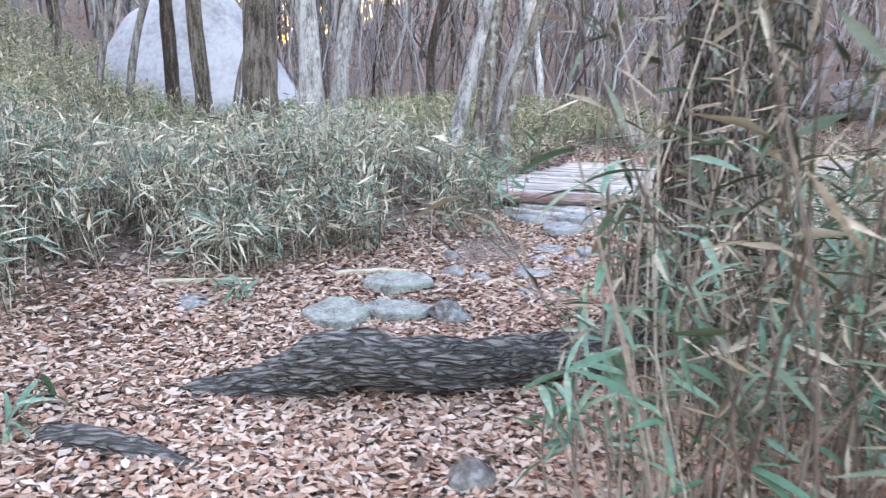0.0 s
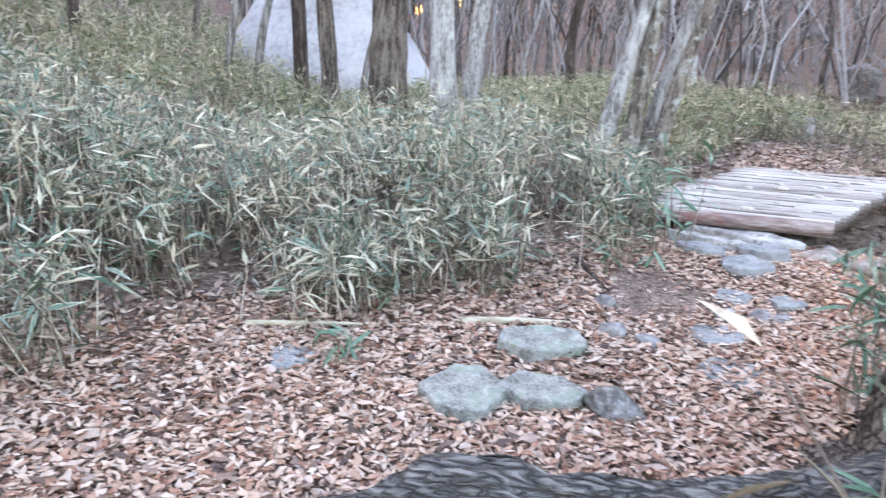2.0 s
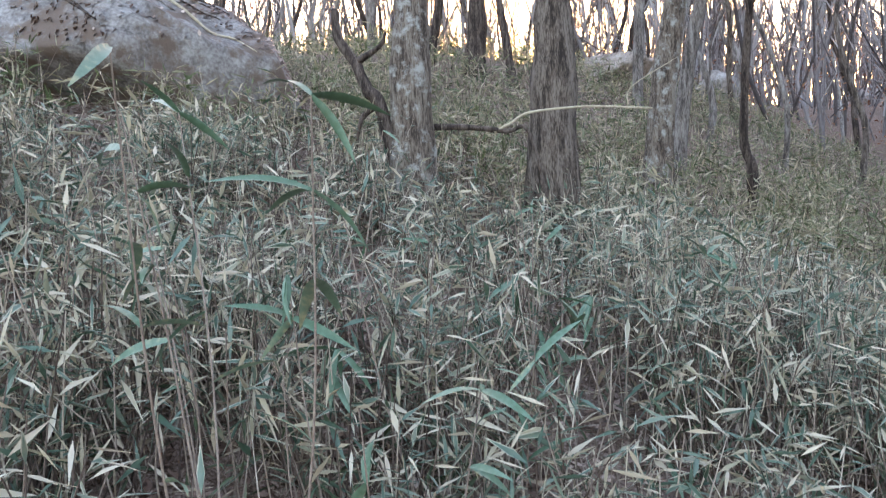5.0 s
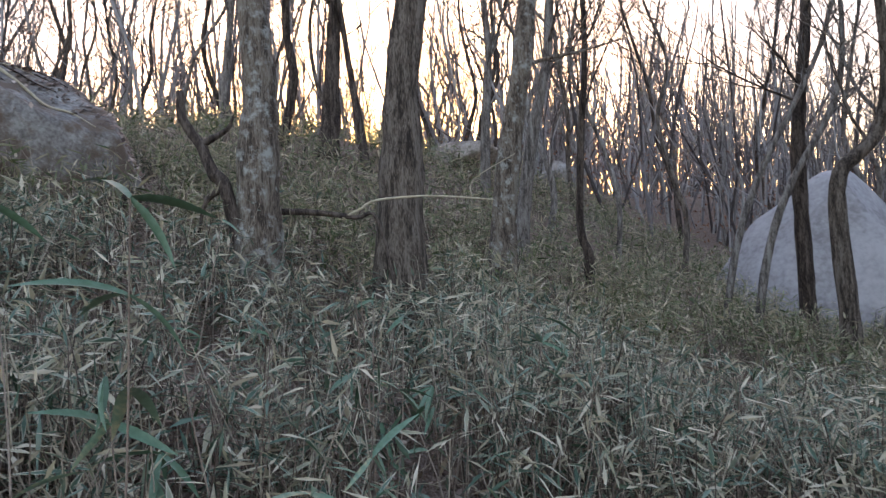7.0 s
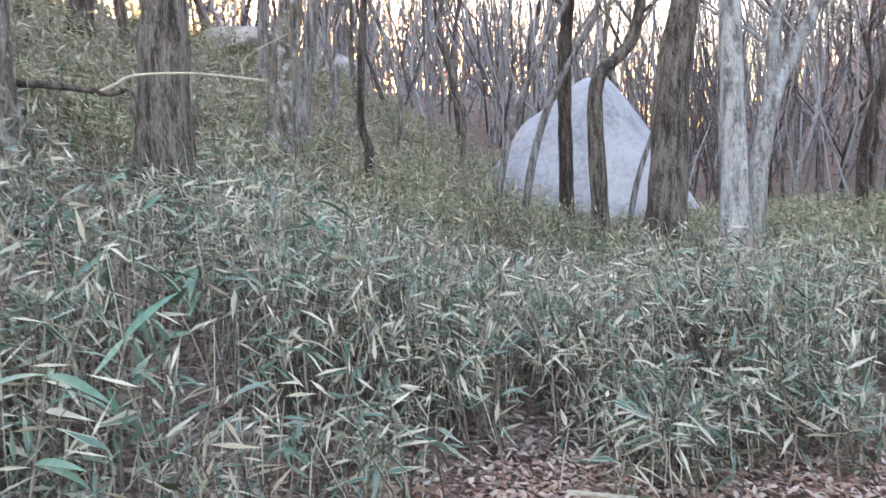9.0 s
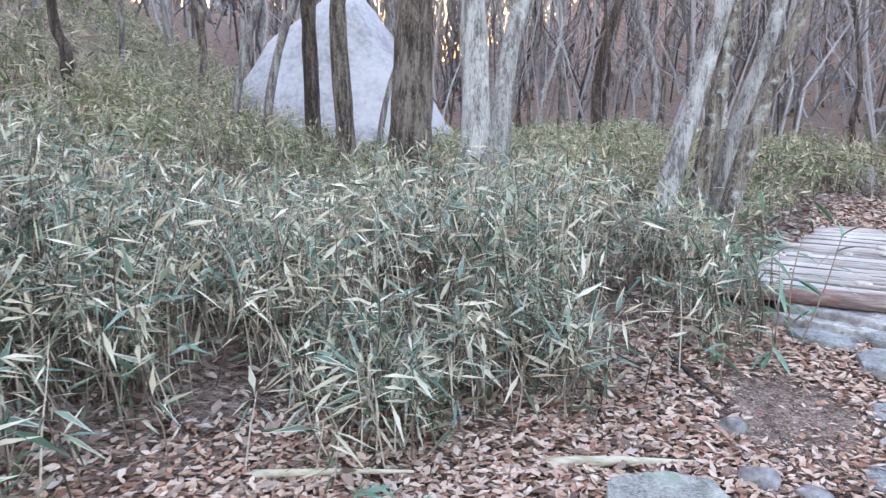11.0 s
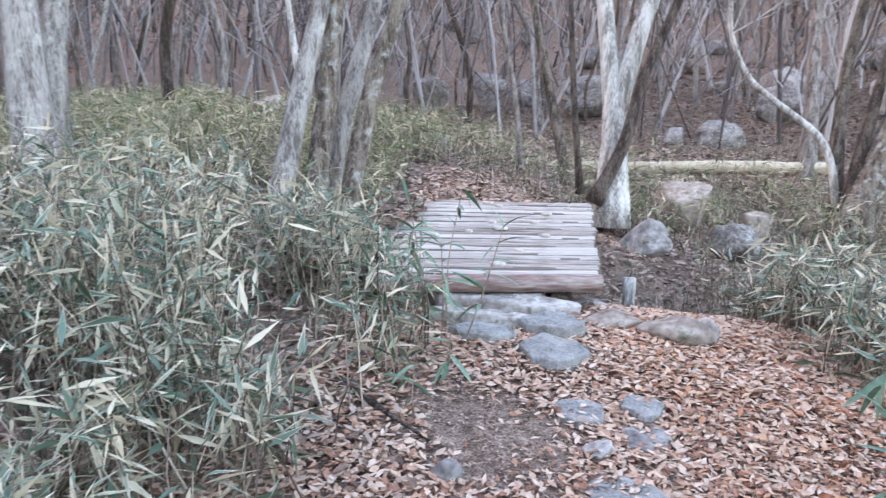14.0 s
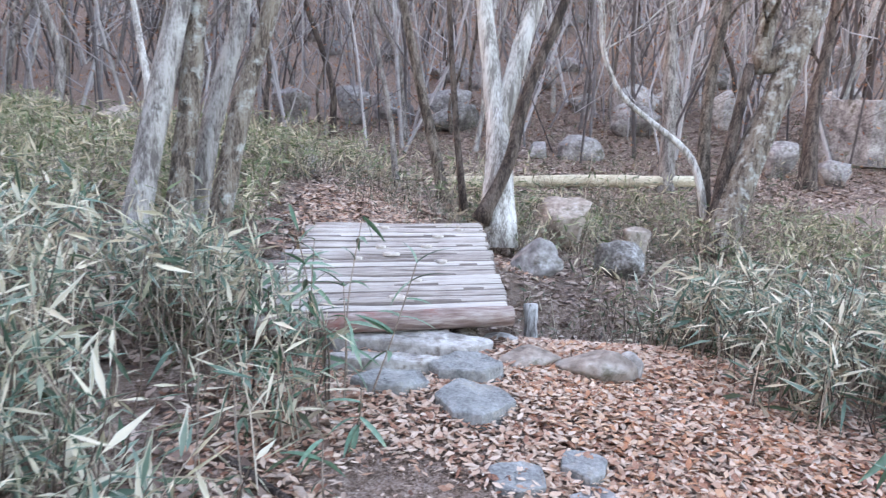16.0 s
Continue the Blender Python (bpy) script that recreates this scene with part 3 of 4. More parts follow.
# ---------- log bridge ----------
def build_bridge():
    root = tagged(new("log_bridge"), label="small footbridge of weathered logs laid side by side", category="bridge")
    near_r, far_r = Vector((2.19, 7.47, 0.35)), Vector((3.36, 9.55, 0.40))
    across = Vector((-1.38, 0.38, 0.0)).normalized()
    root.location = (0, 0, 0)
    n, rnd = 22, random.Random(11)
    step = (far_r - near_r).length / (n - 1)
    shapes = []
    for s in range(5):
        V, F = [], []
        pts = [Vector((x, 0.006 * math.sin(x * 3 + s), 0.004 * math.cos(x * 4 + 2 * s))) for x in np.linspace(0, 1.0, 12)]
        tube(V, F, pts, [step * 0.47 * (1 + 0.04 * math.sin(7 * i + s) + 0.02 * math.sin(2.3 * i + 4 * s)) for i in range(12)], 24, rnd, 0.02, cap=True)
        me = raw_mesh("log", V, F, BRIDGE_WOOD)
        me.materials.append(LOG_END)
        me.materials.append(LOG_SIDE_SHADE)
        # faces turned towards the gaps get the painted shade, so the seams read dark
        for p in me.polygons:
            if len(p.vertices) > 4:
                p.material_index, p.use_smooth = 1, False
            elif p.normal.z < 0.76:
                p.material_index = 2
        shapes.append(me)
    red = shapes[0].copy()
    red.materials.clear()
    red.materials.append(BRIDGE_RED)
    red.materials.append(LOG_END)
    red.materials.append(BRIDGE_RED)
    for i in range(n):
        p = near_r.lerp(far_r, i / (n - 1))
        length = 1.43 + rnd.uniform(-0.07, 0.07)
        ob = part("log", red if i == 0 else shapes[i % 5], root, "reddish worn front log" if i == 0 else "")
        start = p - across * rnd.uniform(0, 0.04)
        ob.matrix_world = Matrix.Translation(start + Vector((0, 0, rnd.uniform(-0.005, 0.005) - step * 0.5))) @ Vector((1, 0, 0)).rotation_difference(across).to_matrix().to_4x4() @ Matrix.Diagonal((length, 1, 1, 1))
    for i in range(14):
        # sawn-off knots on the upper side of the logs
        j, along, w = rnd.randrange(1, n), rnd.uniform(0.12, 1.3), rnd.uniform(0.018, 0.035)
        V, F = [], []
        for ring, z in ((1.0, -0.012), (1.0, 0.004), (0.7, 0.009)):
            V += [(w * 1.7 * ring * math.cos(a * math.pi / 5), w * ring * math.sin(a * math.pi / 5), z) for a in range(10)]
        F = [(r * 10 + a, r * 10 + (a + 1) % 10, r * 10 + 10 + (a + 1) % 10, r * 10 + 10 + a) for r in range(2) for a in range(10)] + [tuple(range(20, 30))]
        ob = part("knot", raw_mesh("knot", V, F, KNOT), root, "pale sawn knot")
        ob.matrix_world = Matrix.Translation(near_r.lerp(far_r, j / (n - 1)) + across * along + Vector((0, 0, 0.004))) @ Vector((1, 0, 0)).rotation_difference(across).to_matrix().to_4x4()
    for k in (0.22, 1.15):
        V, F = [], []
        tube(V, F, [near_r + across * k + Vector((-0.05, -0.1, -0.225)), far_r + across * k + Vector((0.05, 0.1, -0.225))], [0.085, 0.085], 10, rnd, 0.05)
        part("stringer", raw_mesh("stringer", V, F, BARK_BROWN), root, "supporting round timber")


build_bridge()

# ---------- big rocks ----------
def big_white_rock():
    bm = bmesh.new()
    bmesh.ops.create_icosphere(bm, subdivisions=5, radius=1)
    for v in bm.verts:
        p = v.co.copy()
        k = 1 + 0.12 * noise.noise(p * 1.2 + Vector((4, 1, 2))) + 0.03 * noise.noise(p * 4)
        p *= k
        # a steep left flank and a long slope to its right
        z = p.z
        x = p.x * (1.0 - 0.42 * max(0, z)) - 0.05 * max(0, z)
        # broken planes
        for a, b, c, d in ((0.75, -0.3, 0.6, 0.72), (-0.5, -0.6, 0.62, 0.8), (0.1, -0.9, 0.45, 0.82)):
            over = (x * a + p.y * b + z * c) - d
            if over > 0:
                x, z, p.y = x - 0.8 * over * a, z - 0.8 * over * c, p.y - 0.8 * over * b
        v.co = Vector((x * 2.75, p.y * 2.3, z * 3.15))
    me = bpy.data.meshes.new("boulder")
    bm.to_mesh(me)
    bm.free()
    me.materials.append(WHITE_ROCK)
    me.polygons.foreach_set("use_smooth", [True] * len(me.polygons))
    ob = new("boulder", me)
    ob.matrix_world = pose(-6.15, 19.9, 0.75, 0, 0, 24)
    tagged(ob, label="huge smooth pale granite boulder behind the trees", category="rock", group="rocks")


big_white_rock()
hill_boulder = rock("large sloping boulder strewn with fallen leaves and twigs", (-9.4, 3.3, 3.1), (2.9, 1.8, 1.1), 52, BOULDER, 0, name="boulder", sub=5)
hill_boulder.matrix_world = pose(-9.2, 3.45, 3.3, 0, 17, 52)


def strew(boulder, count, seed):
    """Fallen leaves and twigs lying on a boulder's upper side."""
    g = random.Random(seed)
    bm = bmesh.new()
    bm.from_mesh(boulder.data)
    bm.transform(boulder.matrix_world)
    tree_of_faces = BVHTree.FromBMesh(bm)
    bm.free()
    c = boulder.location
    V, F = [], []
    for i in range(count):
        hit, nor, _, _ = tree_of_faces.ray_cast(Vector((c.x + g.uniform(-3, 3), c.y + g.uniform(-3, 3), 9)), Vector((0, 0, -1)))
        if hit is None or nor.z < 0.45 or g.random() > smooth(-0.25, 0.25, noise.noise(hit * 0.9)):
            continue
        a, w = nor.orthogonal().normalized(), g.uniform(0.025, 0.05)
        a.rotate(Matrix.Rotation(g.uniform(0, 6.28), 3, nor))
        b, k = nor.cross(a), len(V)
        hit = hit + nor * 0.012
        V += [hit - a * w, hit + b * w * 0.5 + nor * 0.01, hit + a * w + nor * g.uniform(0, 0.03), hit - b * w * 0.5 + nor * 0.01]
        F.append((k, k + 1, k + 2, k + 3))
    tagged(new("leaf_litter", raw_mesh("leaf_litter", V, F, LITTER_DARK)), label="fallen brown leaves lying on the hillside boulder", category="leaves", kind="stuff")
    for i in range(26):
        p = Vector((c.x + g.uniform(-0.6, 2.3), c.y + g.uniform(-1.2, 1.8), 9))
        d = Vector((g.uniform(0.6, 1), g.uniform(0.2, 1), 0)).normalized() * g.uniform(0.15, 0.3)
        line = []
        for j in range(6):
            hit, nor, _, _ = tree_of_faces.ray_cast(p + d * j, Vector((0, 0, -1)))
            if hit is not None and hit.z > ground_z(hit.x, hit.y):
                line.append(hit + Vector((0, 0, 0.015)))
        if len(line) > 3:
            stick("thin bare twig fallen on the hillside boulder", line, g.uniform(0.012, 0.024), g.choice((BARK_DARK, BARK_GREY, BEAM)))


strew(hill_boulder, 9000, 61)
rock("lichen-grey boulder among dwarf bamboo", (3.32, 14.16, 0.2), (0.32, 0.26, 0.32), -19, STONE, 0)
rock("weathered tan boulder by the stream", (5.45, 10.94, 0.13), (0.45, 0.34, 0.25), -40, STONE_TAN, 0)
rock("grey boulder on the stream bank", (3.93, 9.46, 0.02), (0.24, 0.19, 0.22), -38, STONE, 0)
rock("dark cracked boulder in the stream bed", (4.98, 9.52, -0.08), (0.3, 0.23, 0.22), -45, STONE_DARK, 0)
rock("small tan boulder on the far bank", (5.89, 10.17, 0.02), (0.16, 0.13, 0.14), -46, STONE_TAN, 0)
rock("rounded cracked boulder on the far slope", (13.4, 19.74, 0.08), (0.67, 0.53, 0.46), -41, STONE, 0)
rock("small grey boulder on the far slope", (12.4, 20.33, 0.02), (0.38, 0.31, 0.34), -38, STONE, 0)
rock("large rounded boulder under trees", (16.95, 21.38, 0.9), (0.83, 0.66, 0.62), -45, STONE, 0)
rock("pale boulder under trees", (19.18, 23.78, 1.57), (0.95, 0.76, 0.57), -45, STONE_PALE, 0)
rock("pale boulder under trees", (21.08, 23.85, 1.67), (0.57, 0.45, 0.41), -47, STONE_PALE, 0)
rock("pale boulder under trees", (20.23, 20.76, 1.55), (0.52, 0.42, 0.50), -51, STONE_PALE, 0)
rock("grey boulder under trees", (16.24, 15.72, 0.42), (0.45, 0.36, 0.38), -55, STONE, 0)
rock("huge flat-topped grey rock under trees", (20.23, 15.88, 1.17), (1.35, 0.81, 0.65), -60, STONE, 2)
rock("grey boulder on leaf litter", (16.32, 14.43, 0.21), (0.42, 0.34, 0.23), -58, STONE, 0)
rock("pale boulder on the far slope", (23.55, 18.86, 2), (0.51, 0.40, 0.37), -58, STONE_PALE, 0)
rock("grey boulder on the far slope", (10.66, 28.81, 1.12), (0.70, 0.56, 0.50), -24, STONE, 0)
rock("grey boulder on the far slope", (8.52, 28.87, 0.95), (0.77, 0.61, 0.57), -19, STONE, 0)
rock("grey boulder on the far slope", (13.53, 27.11, 1.24), (0.95, 0.76, 0.45), -31, STONE, 0)
rock("pale flat rock in the thicket", (1.55, 17.53, 0.83), (0.44, 0.35, 0.21), -7, STONE_TAN, 0)
rock("pale rock in the thicket", (0.51, 12.71, 0.53), (0.52, 0.41, 0.17), -4, STONE_TAN, 0)
rock("tan rock on the stream edge", (2.10, 7.12, 0.14), (0.165, 0.10, 0.065), -39, STONE_TAN, 0)
rock("long tan rock on the stream edge", (2.35, 6.87, 0.12), (0.22, 0.11, 0.10), -44, STONE_TAN, 0)
rock("pale wedge rock on the stream edge", (2.49, 6.81, 0.1), (0.08, 0.05, 0.11), -47, STONE_PALE, 0)
rock("small pale rock beneath the bridge end", (2.21, 7.52, 0.08), (0.12, 0.09, 0.06), -36, STONE_PALE, 0)
rock("big weathered stone block under the bridge end", (1.64, 7.55, 0.09), (0.43, 0.12, 0.145), -29, STONE_PALE, 2)
rock("thin flat step stone", (1.41, 7.32, 0.17), (0.27, 0.07, 0.085), -27, STONE_PALE, 1)
rock("flat grey step stone", (1.33, 7.13, 0.164), (0.18, 0.11, 0.07), -27, SLATE, 1)
rock("flat slate step stone", (1.73, 7.13, 0.162), (0.18, 0.11, 0.09), -34, SLATE, 1)
rock("smooth blue-grey slab step stone", (1.56, 6.81, 0.149), (0.165, 0.18, 0.075), -34, SLATE, 1)
rock("flat stone sunk in leaf litter", (1.41, 6.27, 0.122), (0.10, 0.12, 0.04), -38, SLATE, 1)
rock("flat stone sunk in leaf litter", (1.7, 6.25, 0.121), (0.10, 0.13, 0.04), -44, SLATE, 1)
rock("flat stone sunk in the path", (1.25, 5.7, 0.094), (0.15, 0.16, 0.04), -27, SLATE, 1)
rock("small pale stone in trodden soil", (1.33, 5.98, 0.12), (0.07, 0.06, 0.05), 12, STONE_PALE, 0)
rock("flat stone sunk in trodden soil", (1.56, 6.02, 0.12), (0.13, 0.09, 0.035), 30, STONE, 1)
rock("small grey stone at the edge of the bamboo", (0.72, 6.0, 0.12), (0.07, 0.06, 0.06), 60, STONE, 0)
rock("grey rock on the path edge", (0.74, 5.6, 0.1), (0.09, 0.06, 0.07), -17, STONE, 0)
rock("grey rock on the path edge", (0.92, 5.54, 0.1), (0.09, 0.07, 0.05), -22, STONE, 0)
rock("dark blue stone in leaf litter", (-0.66, 4.93, 0.085), (0.10, 0.13, 0.04), 24, SLATE, 1)
rock("lichen-green flat rock on the path", (0.16, 4.82, 0.056), (0.18, 0.23, 0.075), 10, STONE_LICHEN, 1)
rock("lichen-green flat rock on the path", (0.41, 5.37, 0.08), (0.23, 0.19, 0.075), 5, STONE_LICHEN, 1)
rock("lichen-green flat rock on the path", (0.47, 4.89, 0.056), (0.19, 0.15, 0.075), 4, STONE_LICHEN, 1)
rock("small brown rock beside the root", (0.77, 4.83, 0.08), (0.12, 0.10, 0.075), -1, STONE_DARK, 0)
rock("dark flat rock by the oak foot", (1.32, 5.26, 0.072), (0.22, 0.17, 0.04), -10, SLATE, 1)
rock("mossy rock half buried in leaves", (0.89, 3.23, 0), (0.11, 0.09, 0.07), 0, STONE_DARK, 0)
rock("rounded rock on the hilltop", (-14.21, 16.14, 5.08), (1.38, 1.10, 0.47), 46, STONE_TAN, 0)
rock("pale block of rock on the hilltop", (-15.73, 22.24, 5.21), (0.8, 0.64, 0.75), 35, STONE_PALE, 0)
rock("pale rock on the hillside", (-25.7, 49.89, 7.59), (0.8, 0.64, 0.8), 35, STONE_PALE, 0)

rnd_b = random.Random(15)
for i in range(34):
    bx, by = rnd_b.uniform(5, 34), rnd_b.uniform(25, 46)
    size = rnd_b.uniform(0.35, 1.15)
    rock("weathered grey boulder on the far wooded slope", (bx, by, ground_z(bx, by) + 0.3 * size), (size, size * rnd_b.uniform(0.6, 1), size * rnd_b.uniform(0.5, 0.75)), rnd_b.uniform(0, 180), rnd_b.choice((STONE, STONE_DARK, STONE)), 0, sub=3)

# ---------- trees ----------
tree("lichen-spotted grey oak trunk rising from dwarf bamboo", [(-4.92, 4.84, 1.28), (-4.91, 4.85, 2.1), (-4.9, 4.86, 2.84), (-4.9, 4.87, 3.44)], 0.20, BARK_LICHEN, 9, [], 14)
tree("straight brown-grey tree trunk with a pale scar", [(-4.64, 6, 1.07), (-4.63, 6.01, 1.8), (-4.6, 6.04, 2.74), (-4.57, 6.08, 3.65)], 0.235, BARK_BROWN, 10, [], 14)
tree("tree with pale scaly grey bark", [(-5.84, 8.53, 1.26), (-5.8, 8.57, 2.19), (-5.71, 8.66, 3.33), (-5.56, 8.8, 4.5)], 0.185, BARK_LICHEN, 9, [], 14)
tree("slim leaning grey-brown tree trunk", [(-6.46, 9.58, 1.39), (-6.39, 9.65, 2.64), (-6.26, 9.77, 3.78), (-6.09, 9.93, 4.89)], 0.107, BARK_GREY, 9, [], 14)
tree("dark slender tree with old knot", [(-11.9, 10.2, 4.17), (-11.83, 10.27, 5.28), (-11.79, 10.32, 6.29)], 0.193, BARK_DARK, 9, [], 14)
tree("thin dark tree on the hillside", [(-11.31, 10.7, 3.88), (-11.33, 10.69, 4.19), (-11.46, 10.59, 5.37), (-11.57, 10.51, 6.29)], 0.096, BARK_DARK, 8, [], 14)
tree("thin grey tree on the hillside", [(-14.46, 9.32, 4.84), (-14.46, 9.33, 6.06), (-14.41, 9.39, 6.69)], 0.115, BARK_GREY, 8, [], 14)
tree("pale slim tree on the hillside", [(-10.96, 13.65, 3.32), (-10.93, 13.68, 4.61), (-10.87, 13.74, 5.95), (-10.83, 13.78, 6.87)], 0.122, BARK_GREY, 8, [], 14)
tree("bent dark sapling with a kinked foot", [(-6.04, 10.59, 1.16), (-6.05, 10.59, 1.82), (-6.06, 10.59, 2.06), (-6.13, 10.53, 2.43), (-6.09, 10.58, 3.63), (-6.01, 10.66, 5.04)], 0.08, BARK_DARK, 6, [], 14)
tree("dark thin straight tree trunk by the boulder", [(-4.44, 13.96, 0.3), (-4.44, 13.96, 1.54), (-4.45, 13.97, 3.65), (-4.3, 14.11, 5.44)], 0.14, BARK_DARK, 9, [], 14)
tree("brown tree with an s-curved trunk", [(-3.27, 12.31, 0.21), (-3.29, 12.3, 1.16), (-3.34, 12.27, 2.31), (-3.3, 12.31, 2.92), (-3.07, 12.51, 3.22), (-2.88, 12.68, 3.59), (-2.82, 12.74, 4.78)], 0.135, BARK_BROWN, 7, [], 14)
tree("dark brown leaning tree trunk", [(-1.98, 10.78, 0.2), (-1.97, 10.8, 1.02), (-1.92, 10.86, 2.64), (-1.77, 11, 4.13)], 0.25, BARK_BROWN, 10, [], 14)
tree("thin grey stems before the pale rock", [(-5.2, 12.65, 0.55), (-4.98, 12.84, 2.09), (-4.66, 13.12, 3.23), (-4.18, 13.55, 4.44), (-3.9, 13.8, 5.27)], 0.062, BARK_GREY, 6, [], 14)
tree("thin grey stems before the pale rock", [(-4.85, 12.94, 0.42), (-4.65, 13.12, 1.91), (-4.37, 13.37, 2.95), (-3.85, 13.83, 4.17), (-3.71, 13.96, 5.26)], 0.07, BARK_GREY, 6, [], 14)
tree("thin grey stems before the pale rock", [(-3.34, 13.58, 0.16), (-3.17, 13.73, 1.43), (-2.93, 13.94, 2.35), (-2.8, 14.07, 3.1)], 0.051, BARK_GREY, 4, [], 14)
tree("pale grey lichen-covered tree trunk", [(-1.03, 9.72, 0.19), (-1.04, 9.74, 0.76), (-1.11, 9.85, 2.13), (-1.17, 9.94, 3.2)], 0.165, BARK_PALE, 9, [], 14)
tree("grey forked tree behind the thicket", [(-1.36, 12.84, 0.27), (-1.31, 12.92, 1.27), (-1.22, 13.07, 2.18), (-1.07, 13.25, 2.9)], 0.153, BARK_PALE, 5, [[(-1.17, 13.24, 3.4), (-1.02, 13.43, 4.31)], [(-0.83, 13.44, 3.39), (-0.62, 13.64, 3.99)]], 14)
tree("grey leaning stem of a many-stemmed tree", [(0.55, 9.3, 0.33), (0.75, 9.39, 1.22), (0.94, 9.46, 1.95)], 0.098, BARK_PALE, 7, [], 14)
tree("mottled leaning stem of a many-stemmed tree", [(0.83, 9.27, 0.39), (0.96, 9.4, 1.26), (1.06, 9.51, 1.96)], 0.085, BARK_LICHEN, 7, [], 14)
tree("pale grey leaning stem of a many-stemmed tree", [(0.99, 9.56, 0.18), (1.08, 9.59, 0.87), (1.26, 9.64, 1.53), (1.4, 9.67, 2.01)], 0.09, BARK_PALE, 7, [], 14)
tree("brown-grey leaning stem of a many-stemmed tree", [(1.05, 9.23, 0.1), (1.1, 9.25, 0.51), (1.3, 9.34, 1.35), (1.51, 9.37, 2)], 0.088, BARK_LICHEN, 7, [], 14)
tree("silvery pale forked tree beside the log bridge", [(4, 10.14, 0.02), (4.06, 10.27, 0.76), (4.08, 10.4, 1.33)], 0.155, BARK_SILVER, 5, [[(4.05, 10.52, 1.78), (4.04, 10.71, 2.48)], [(4.33, 10.4, 1.96), (4.51, 10.43, 2.51)]], 14)
tree("dark trunk leaning across the silvery tree", [(3.75, 10.1, 0.29), (4.02, 10.07, 0.84), (4.23, 10.12, 1.53), (4.58, 10.11, 2.36)], 0.07, BARK_DARK, 6, [], 8)
tree("thin spotted straight sapling", [(3.95, 10.69, 0.28), (3.94, 10.94, 1.27), (3.96, 11.2, 2.38)], 0.041, BARK_DARK, 6, [], 14)
tree("leaning brown tree beyond the log bridge", [(5.01, 12.88, -0.08), (4.98, 12.96, 0.38), (4.84, 13.32, 1.49), (4.71, 13.68, 2.64)], 0.088, BARK_BROWN, 7, [], 14)
tree("thin grey sapling beyond the log bridge", [(4.47, 13.23, 0.2), (4.45, 13.47, 1.17), (4.32, 13.91, 2.62)], 0.046, BARK_GREY, 7, [], 14)
tree("mottled brown trunk of a tree clump", [(7.43, 10.53, -0.29), (7.45, 10.57, 0.13), (7.56, 10.81, 1.38), (7.89, 10.96, 2.75)], 0.096, BARK_BROWN, 7, [], 14)
tree("broken dead stub of a tree clump", [(7.34, 10.35, -0.29), (7.39, 10.37, 0.09), (7.65, 10.45, 1.06), (7.9, 10.52, 1.99)], 0.084, BARK_DARK, -1, [], 14)
tree("thick pale leaning trunk of a tree clump", [(7.45, 10.28, -0.29), (7.52, 10.28, 0.07), (7.95, 10.28, 1.14), (8.34, 10.27, 2.05), (8.68, 10.24, 2.78)], 0.2, BARK_LICHEN, 6, [[(8.03, 10.43, 1.96), (8.23, 10.55, 2.92)]], 14)
tree("crooked pale leaning dead branch", [(7.45, 10.47, -0.29), (7.36, 10.6, 0.48), (7.24, 10.77, 0.89), (6.87, 11.08, 1.25), (6.58, 11.34, 1.57), (6.43, 11.55, 2.08), (6.43, 11.69, 2.66)], 0.053, BARK_SILVER, 4, [], 6)
tree("tall straight grey trunk among boulders", [(10.74, 14.23, -0.3), (10.79, 14.35, 0.89), (10.9, 14.6, 2.15), (11.02, 14.82, 3.35)], 0.15, BARK_GREY, 8, [], 14)
tree("dark trunk among boulders", [(14.89, 14.06, -0.3), (14.94, 14.12, 0.41), (15.1, 14.31, 1.55), (15.49, 14.43, 3.01)], 0.184, BARK_DARK, 7, [], 14)
tree("slim pale tree on the far bank", [(2.42, 19.41, 0.31), (2.37, 19.56, 1.36), (2.3, 19.77, 2.08), (2.24, 20, 2.86)], 0.091, BARK_SILVER, 7, [], 14)


# trees further off, three shapes copied about
def forest():
    rnd = random.Random(21)
    protos = []
    for i, mat in enumerate((BARK_GREY, BARK_BROWN, BARK_PALE, BARK_DARK, BARK_GREY)):
        lean = (1.6, -0.7, 0.4, 1.1, -1.8)[i]
        pts = [(0, 0, -200.2), (lean * 0.1, 0.16, -199.0), (lean * 0.22, -0.08, -198.0), (lean * 0.62, -0.2, -196.7), (lean * 0.7, 0.1, -195.4), (lean, lean * 0.4, -194)]
        protos.append(tree("thin bare grey-brown forest tree", pts, 0.05 + 0.012 * i, mat, 5, [], 20))
    spots = []
    while len(spots) < 300:
        az, r = radians(rnd.uniform(-62, 100)), 13 + 37 * rnd.random() ** 0.8
        x, y = 0.3 - r * math.sin(az), 4.0 + r * math.cos(az)
        if any(math.hypot(x - a, y - b) < 0.8 for a, b in spots) or math.hypot(x + 5.3, y - 20.4) < 3.2 or math.hypot(x + 9, y - 3.6) < 2.2:
            continue
        if az < radians(-4) and r < 21:
            continue
        # keep the view to the pale boulder open
        if 11 < math.degrees(az) < 26 and r < 17:
            continue
        spots.append((x, y))
    for i, (x, y) in enumerate(spots):
        s = rnd.uniform(0.75, 1.35)
        m = pose(x, y, ground_z(x, y) - 0.1, rnd.uniform(-5, 5), rnd.uniform(-5, 5), rnd.uniform(0, 360))
        ob = protos[i % 5] if i < 5 else copy_thing(protos[i % 5], m)
        ob.matrix_basis = m
        ob.scale = (s, s, s)


forest()


